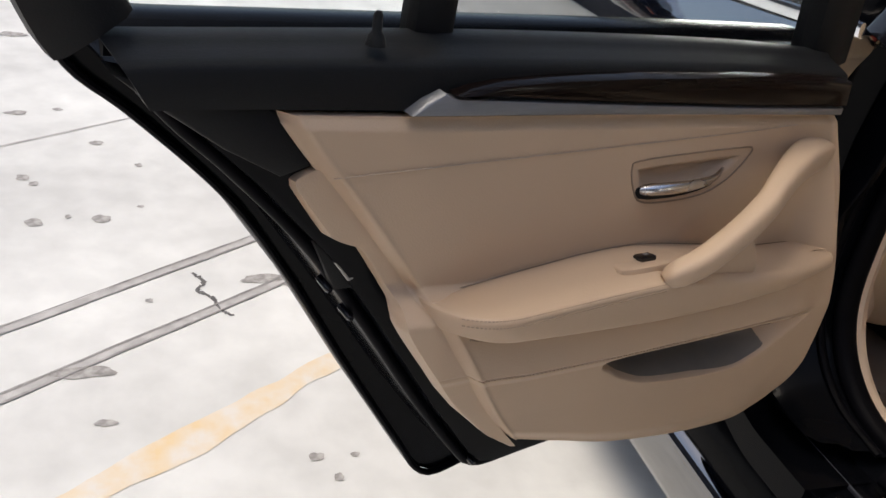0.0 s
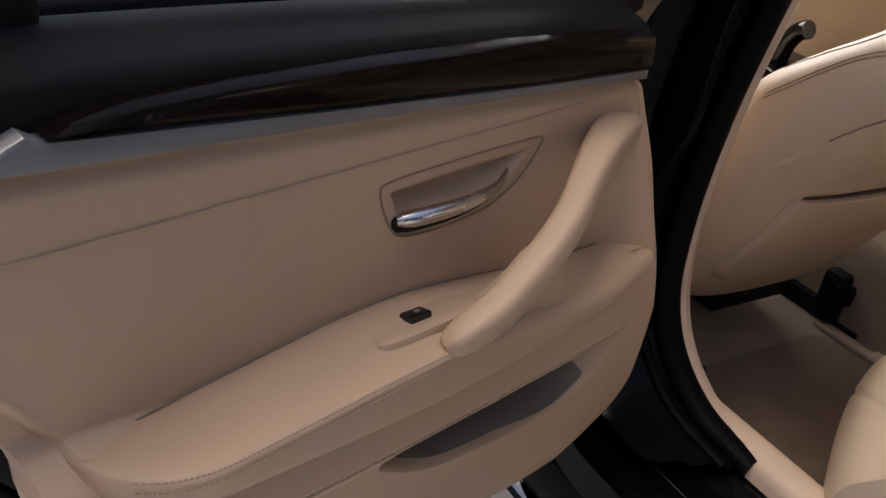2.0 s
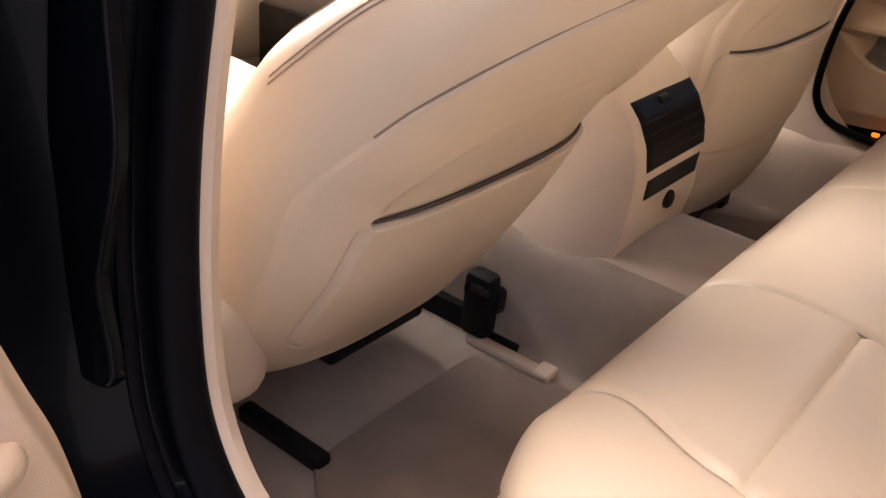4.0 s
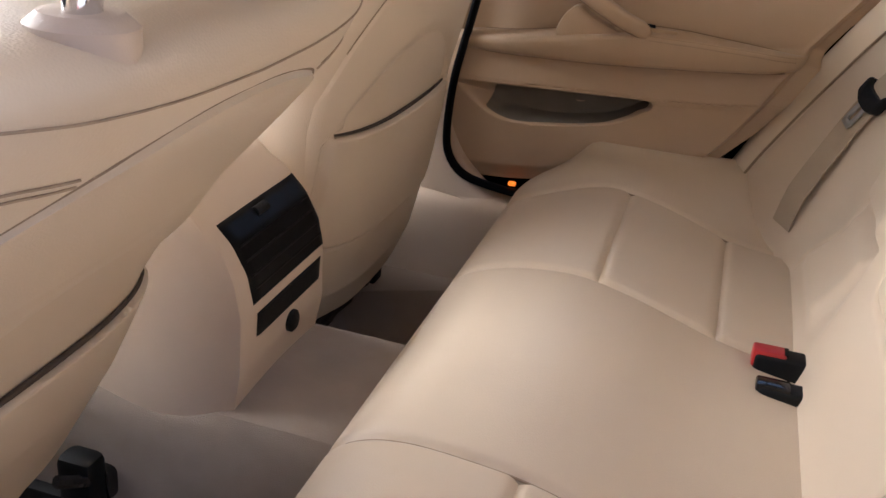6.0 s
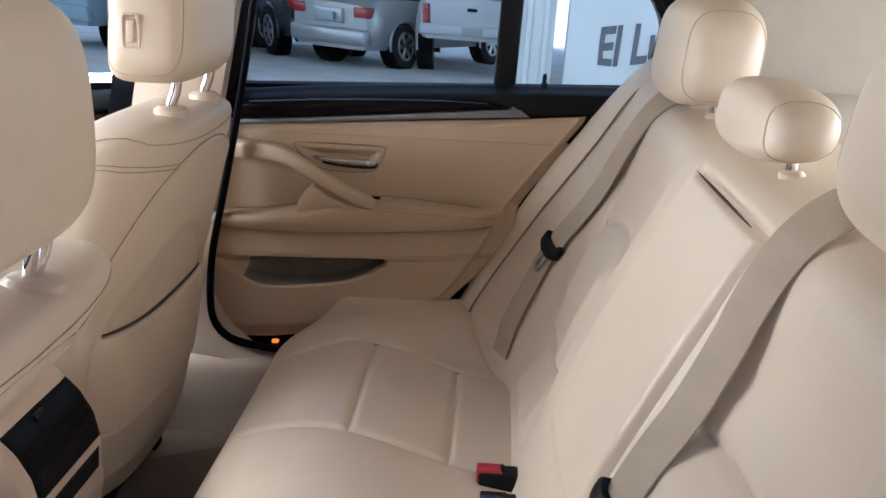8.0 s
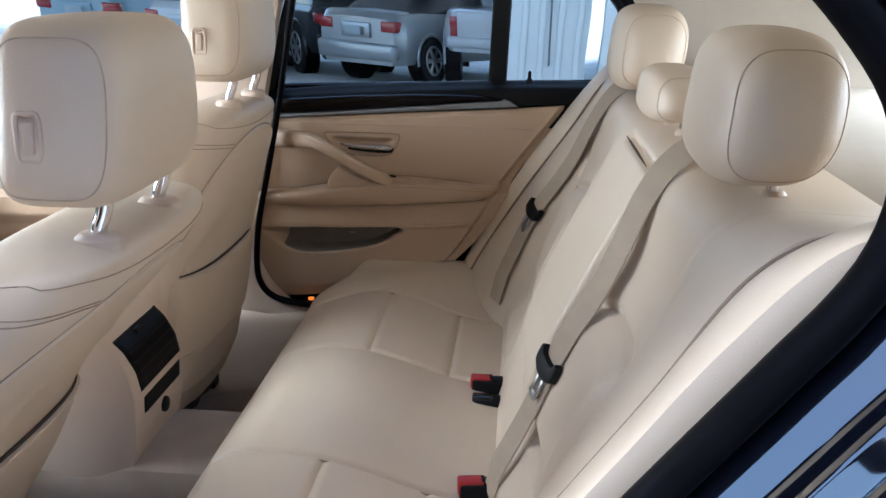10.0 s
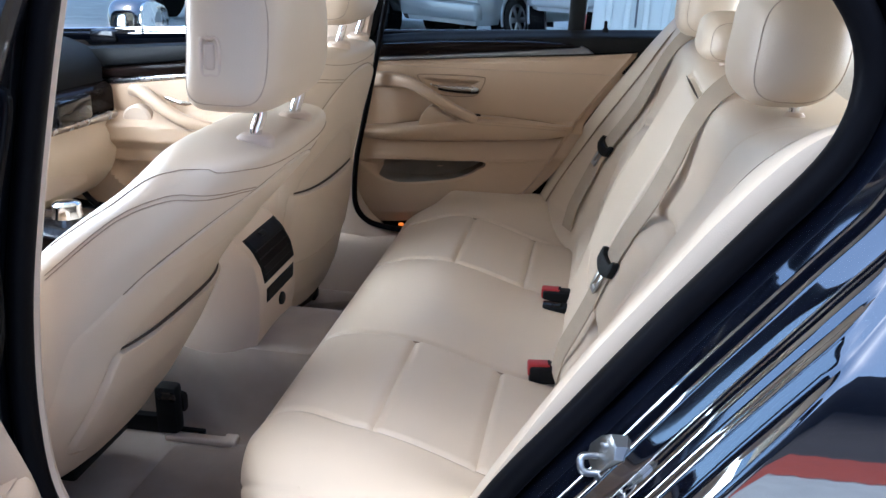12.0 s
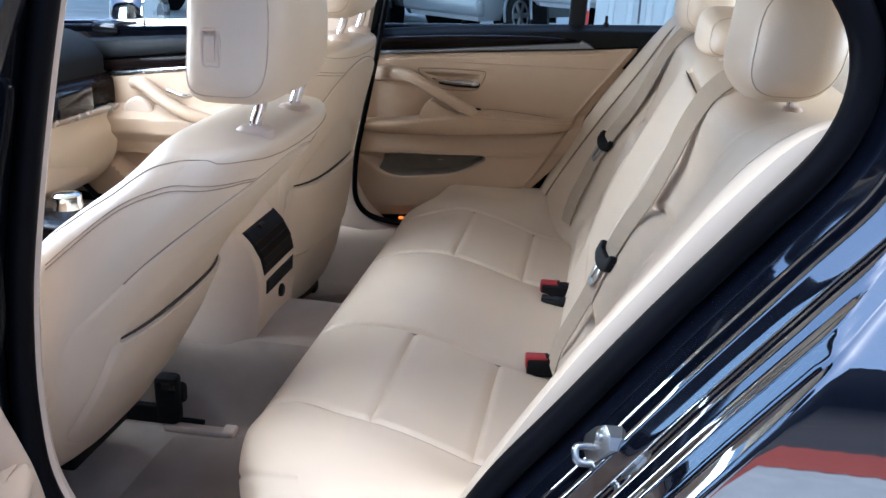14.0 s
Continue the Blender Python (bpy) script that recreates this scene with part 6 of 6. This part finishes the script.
PALE_BLUE = material("pale_blue_car_paint", (0.35, 0.47, 0.52), 0.35, vary=0.08, scale=3, coat=0.8)


def wheel(parent, x, y, r, out):
    w = part("wheel", sweep([(x, y - out * 0.10, r), (x, y - out * 0.09, r), (x, y + out * 0.09, r), (x, y + out * 0.10, r)], (r, r), 32, (0, 0, 1), 2, [0.93, 1, 1, 0.93]), TYRE, parent, "black tyre on an alloy rim")
    part("rim", sweep([(x, y + out * 0.085, r), (x, y + out * 0.103, r), (x, y + out * 0.106, r)], (r * 0.66, r * 0.66), 32, (0, 0, 1), 2, [1, 1, 0.96]), BLACK_SOFT, w)
    ring = [(x + math.cos(a) * r * 0.62, y + out * 0.108, r + math.sin(a) * r * 0.62) for a in np.linspace(0, 2 * math.pi, 33)]
    part("rim_ring", sweep(ring, (0.02, 0.012), 6, (0, 1, 0)), RIM, w)
    for k in range(6):
        a = 2 * math.pi * k / 6
        part("spoke", sweep([(x, y + out * 0.112, r), (x + math.cos(a) * r * 0.62, y + out * 0.110, r + math.sin(a) * r * 0.62)], (0.035, 0.012), 6, (0, 1, 0), 2, [0.9, 1.1]), RIM, w)


def parked_car(label, at, heading, paint, kind="sedan"):
    """Built with its tail at x = 0 and its nose along +x, then turned."""
    c = new("parked_car")
    ORIGIN[c.name] = Vector((0, 0, 0))
    tagged(c, label, "car", "parked cars")
    L, Wd = (4.4, 0.86) if kind != "pickup" else (5.2, 0.92)
    if kind == "pickup":
        deck = [(0.0, 1.08), (0.05, 1.10), (1.9, 1.10), (2.0, 1.12), (3.9, 1.10), (5.0, 1.0), (5.2, 0.85)]
        cabin = [(1.95, 1.10), (2.05, 1.70), (2.5, 1.80), (3.3, 1.78), (4.0, 1.12)]
        low = 0.50
    elif kind == "suv":
        deck = [(0.0, 0.95), (0.1, 1.05), (3.1, 1.05), (4.2, 0.95), (4.4, 0.75)]
        cabin = [(0.08, 1.04), (0.35, 1.62), (0.8, 1.70), (2.2, 1.68), (3.1, 1.06)]
        low = 0.32
    else:
        deck = [(0.0, 0.90), (0.08, 1.0), (0.7, 1.02), (3.1, 0.98), (4.2, 0.82), (4.4, 0.62)]
        cabin = [(0.45, 1.00), (1.15, 1.38), (1.7, 1.45), (2.4, 1.42), (3.2, 0.98)]
        low = 0.26
    rings = []
    for k in np.linspace(0, 1, 40):
        x = L * k
        top = lerp(x, [d[0] for d in deck], [d[1] for d in deck])
        e = 1 - 0.10 * (1 - step(0, 0.05, k)) - 0.16 * step(0.93, 1, k)
        q = [(-Wd * 0.90, low), (-Wd * 0.98, low + 0.12), (-Wd, 0.55), (-Wd * 0.985, 0.72), (-Wd * 0.96, top - 0.16), (-Wd * 0.90, top - 0.03), (-Wd * 0.80, top), (0, top + 0.02), (Wd * 0.80, top), (Wd * 0.90, top - 0.03), (Wd * 0.96, top - 0.16), (Wd * 0.985, 0.72), (Wd, 0.55), (Wd * 0.98, low + 0.12), (Wd * 0.90, low)]
        rings.append([(x + (0.06 * (1 - e) * 10 if k > 0.5 else 0), y * e, z) for y, z in q])
    part("body", loft(rings), paint, c)
    rings = []
    for x in np.linspace(cabin[0][0], cabin[-1][0], 24):
        top = lerp(x, [d[0] for d in cabin], [d[1] for d in cabin])
        b0 = lerp(x, [d[0] for d in deck], [d[1] for d in deck]) - 0.02
        h = max(0.01, top - b0)
        rings.append([(x, y, z) for y, z in ((-Wd * 0.88, b0), (-Wd * 0.82, b0 + h * 0.5), (-Wd * 0.72, b0 + h * 0.9), (-Wd * 0.6, b0 + h), (Wd * 0.6, b0 + h), (Wd * 0.72, b0 + h * 0.9), (Wd * 0.82, b0 + h * 0.5), (Wd * 0.88, b0))])
    part("cabin_glass", loft(rings), DARK_GLASS, c, "dark cabin glass")
    xs = [d[0] for d in cabin]
    part("roof", patch(lambda u, v: (xs[1] + (xs[3] - xs[1]) * u, (v - 0.5) * Wd * 1.36, lerp(xs[1] + (xs[3] - xs[1]) * u, xs, [d[1] for d in cabin]) + 0.012 - 0.03 * (2 * v - 1) ** 4), 10, 10, (0, 0, 0.015)), paint, c)
    r = 0.32 if kind == "sedan" else 0.36
    for x in (0.85, L - 0.95):
        for s in (1, -1):
            arch = [(x + math.cos(a) * (r + 0.05), s * (Wd + 0.004), r + math.sin(a) * (r + 0.05)) for a in np.linspace(-0.2, math.pi + 0.2, 24)]
            part("wheel_arch", sweep(arch, (0.03, 0.02), 6, (0, 1, 0)), paint, c)
            part("arch_void", sweep([(x, s * (Wd - 0.25), r), (x, s * (Wd + 0.006), r)], (r + 0.045, r + 0.045), 24, (0, 0, 1)), BLACK_RUBBER, c)
            wheel(c, x, s * (Wd - 0.07), r, s)
    zt = lerp(0.0, [d[0] for d in deck], [d[1] for d in deck])
    for s in (1, -1):
        if kind == "pickup":
            part("tail_lamp", box(-0.02, 0.05, s * Wd * 0.80 - 0.06, s * Wd * 0.80 + 0.06, 0.70, 1.0, 0.01), TAIL, c)
        else:
            part("tail_lamp", box(-0.015, 0.20, s * Wd * 0.76 - 0.15, s * Wd * 0.76 + 0.15, zt - 0.18, zt - 0.02, 0.03, 3), TAIL, c)
    part("bumper", box(-0.10, 0.10, -Wd * 0.93, Wd * 0.93, low + 0.06, low + (0.22 if kind == "pickup" else 0.30), 0.05, 3), paint if kind != "pickup" else WHITE_CAR, c)
    part("number_plate", box(-0.115, -0.10, -0.17, 0.17, low + (0.08 if kind == "pickup" else 0.40), low + (0.20 if kind == "pickup" else 0.53), 0.004), WHITE_PAINT, c)
    if kind == "pickup":
        part("tailgate", box(-0.035, 0.0, -Wd * 0.72, Wd * 0.72, 0.66, 1.06, 0.012), paint, c)
        part("tailgate_handle", box(-0.05, -0.03, -0.08, 0.08, 0.92, 0.97, 0.006), BLACK_SOFT, c)
    else:
        part("plate_recess", box(-0.05, 0.02, -0.30, 0.30, low + 0.36, low + 0.58, 0.02), paint, c)
    c.matrix_world = Matrix.Translation((at[0], at[1], yard_z(at[1]))) @ Matrix.Rotation(heading, 4, "Z")
    return c


parked_car("silver sedan parked with its tail to the car", (2.35, -16.6), radians(-122), SILVER)
parked_car("white pickup truck parked with its tailgate to the car", (0.02, -16.4), radians(-88), WHITE_CAR, "pickup")
parked_car("black car parked beyond the blue column", (2.55, -18.2), radians(-58), BLACK_CAR, "suv")
parked_car("pale blue hatchback parked under the roof", (8.2, -17.0), radians(-100), PALE_BLUE, "suv")
parked_car("white sedan parked under the roof", (6.0, -16.2), radians(-110), WHITE_CAR)

# unseen plain walls added to darken reflections and block low sky light
DARK_WALL = material("dark_grey_wall", (0.06, 0.055, 0.06), 0.8, vary=0.25, scale=1.5, bump=0.4, bump_scale=30)
solo("wall_yard", box(-40, 40, 8.3, 8.6, -0.1, 4.2, 0.02), DARK_WALL, "plain dark grey yard wall", "wall", "structure")
solo("wall_rear", box(-7.3, -7.0, -9.0, 8.28, -0.1, 4.2, 0.02), DARK_WALL, "plain dark grey wall closing the yard", "wall", "structure")
RED_GROUND = material("red_ground_paint", (0.55, 0.10, 0.06), 0.6, vary=0.2, scale=3, bump=0.4, bump_scale=60)
edge = [-0.6 - 0.35 * i for i in range(100)]
bend = lambda x, s: 0.10 * noise.noise((x * 0.7, s, 0)) + 0.04 * noise.noise((x * 3.0, s, 4))


def apron(name, y0, y1, z, mat, label):
    """A flat strip of ground beside the car's rear, with uneven long edges."""
    v = [(x, y0 + bend(x, y0), z) for x in edge] + [(x, y1 + (bend(x, y1) if y1 < 8 else 0.0), z) for x in edge]
    f = [(i, i + 1, 101 + i, 100 + i) for i in range(99)]
    solo(name, (v, f), mat, label, "ground marking", "structure", smooth=False)


DARK_STRIP = material("dark_asphalt", (0.085, 0.075, 0.072), 0.9, vary=0.3, scale=2.5, bump=0.8, bump_scale=90)
# unseen strips, placed for the red and dark bands they reflect in the paint
apron("red_ground_band", 3.02, 3.86, 0.006, RED_GROUND, "red painted edge of the concrete slab")
apron("asphalt_strip", 3.80, 8.29, 0.003, DARK_STRIP, "dark asphalt strip along the yard wall")
# ---- outer body of the car, closed all round ----
WHEEL_X = (-1.22, 1.74)


def skin_low(x):
    """Lower edge of the body side, lifted over the wheels."""
    z = 0.22
    for wx in WHEEL_X:
        d = abs(x - wx)
        if d < 0.385:
            z = max(z, 0.33 + math.sqrt(0.385 ** 2 - d * d))
    return z


def narrowing(x):
    return 1 - 0.16 * step(-1.55, -2.12, x) - 0.20 * step(1.75, 2.62, x)


for sd in (1, -1):
    apz, apx = [p[1] for p in AP[16:75]], [p[0] for p in AP[16:75]]

    def rear_side(u, v):
        z = 0.22 + 0.74 * v
        x0 = lerp(z, apz, apx) - 0.26
        x = x0 + (-2.12 - x0) * u
        z = max(z, min(0.95, skin_low(x)))
        return (x, sd * (side_y(z) - 0.005) * narrowing(x), z)
    part("rear_fender", patch(rear_side, 60, 40, (0, -sd * 0.01, 0)), PAINT, car, "dark blue rear fender over the wheel")

    def front_side(u, v):
        x = 1.125 + 1.475 * u
        lo = skin_low(x)
        z = lo + (0.90 - 0.10 * u * u - lo) * v
        return (x, sd * (side_y(z) - 0.005) * narrowing(x), z)
    part("front_fender", patch(front_side, 60, 24, (0, -sd * 0.01, 0)), PAINT, car, "dark blue front fender over the wheel")
    part("rocker", box(-0.80, 1.36, min(sd * 0.80, sd * 0.90), max(sd * 0.80, sd * 0.90), 0.16, 0.29, 0.03, 3), PAINT, car)
    for wx in WHEEL_X:
        part("arch_liner", sweep([(wx, sd * 0.60, 0.33), (wx, sd * 0.875, 0.33)], (0.375, 0.375), 32, (0, 0, 1)), BLACK_RUBBER, car)
        wheel(car, wx, sd * 0.82, 0.33, sd)
part("boot_lid", patch(lambda u, v: (-1.58 - 0.54 * u, (-0.80 + 1.60 * v) * narrowing(-1.58 - 0.54 * u), 1.0 + 0.03 * math.sin(math.pi * v) - 0.03 * u - 0.05 * abs(2 * v - 1) ** 4), 12, 20, (0, 0, -0.02)), PAINT, car, "dark blue boot lid")
part("tail_panel", patch(lambda u, v: (-2.115 - 0.05 * math.sin(math.pi * v) - 0.06 * math.sin(math.pi * u), (-0.775 + 1.55 * u), 0.25 + 0.72 * v), 20, 14, (0.02, 0, 0)), PAINT, car, "dark blue tail panel")
part("nose_panel", patch(lambda u, v: (2.50 + 0.07 * math.sin(math.pi * v) + 0.12 * math.sin(math.pi * u), (-0.745 + 1.49 * u), 0.24 + 0.57 * v), 20, 14, (-0.02, 0, 0)), PAINT, car, "dark blue nose panel")
part("underbody", box(-2.05, 2.45, -0.62, 0.62, 0.17, 0.24, 0.02), BLACK_RUBBER, car)
for sd in (1, -1):
    part("rear_roof_pillar", patch(lambda u, v: (-1.30 - 0.34 * u, sd * (0.66 + 0.07 * u - 0.10 * v), 1.25 - 0.25 * u + 0.02 * v), 10, 6, (0, 0, -0.02)), PAINT, car, "dark blue rear roof pillar")
    part("rear_window_lining", patch(lambda u, v: (-1.22 - 0.40 * u, sd * (0.64 + 0.07 * u - 0.12 * v), 1.235 - 0.235 * u + 0.02 * v), 10, 6, (0, 0, -0.006)), HEADLINER, car, "pale lining beside the rear window")
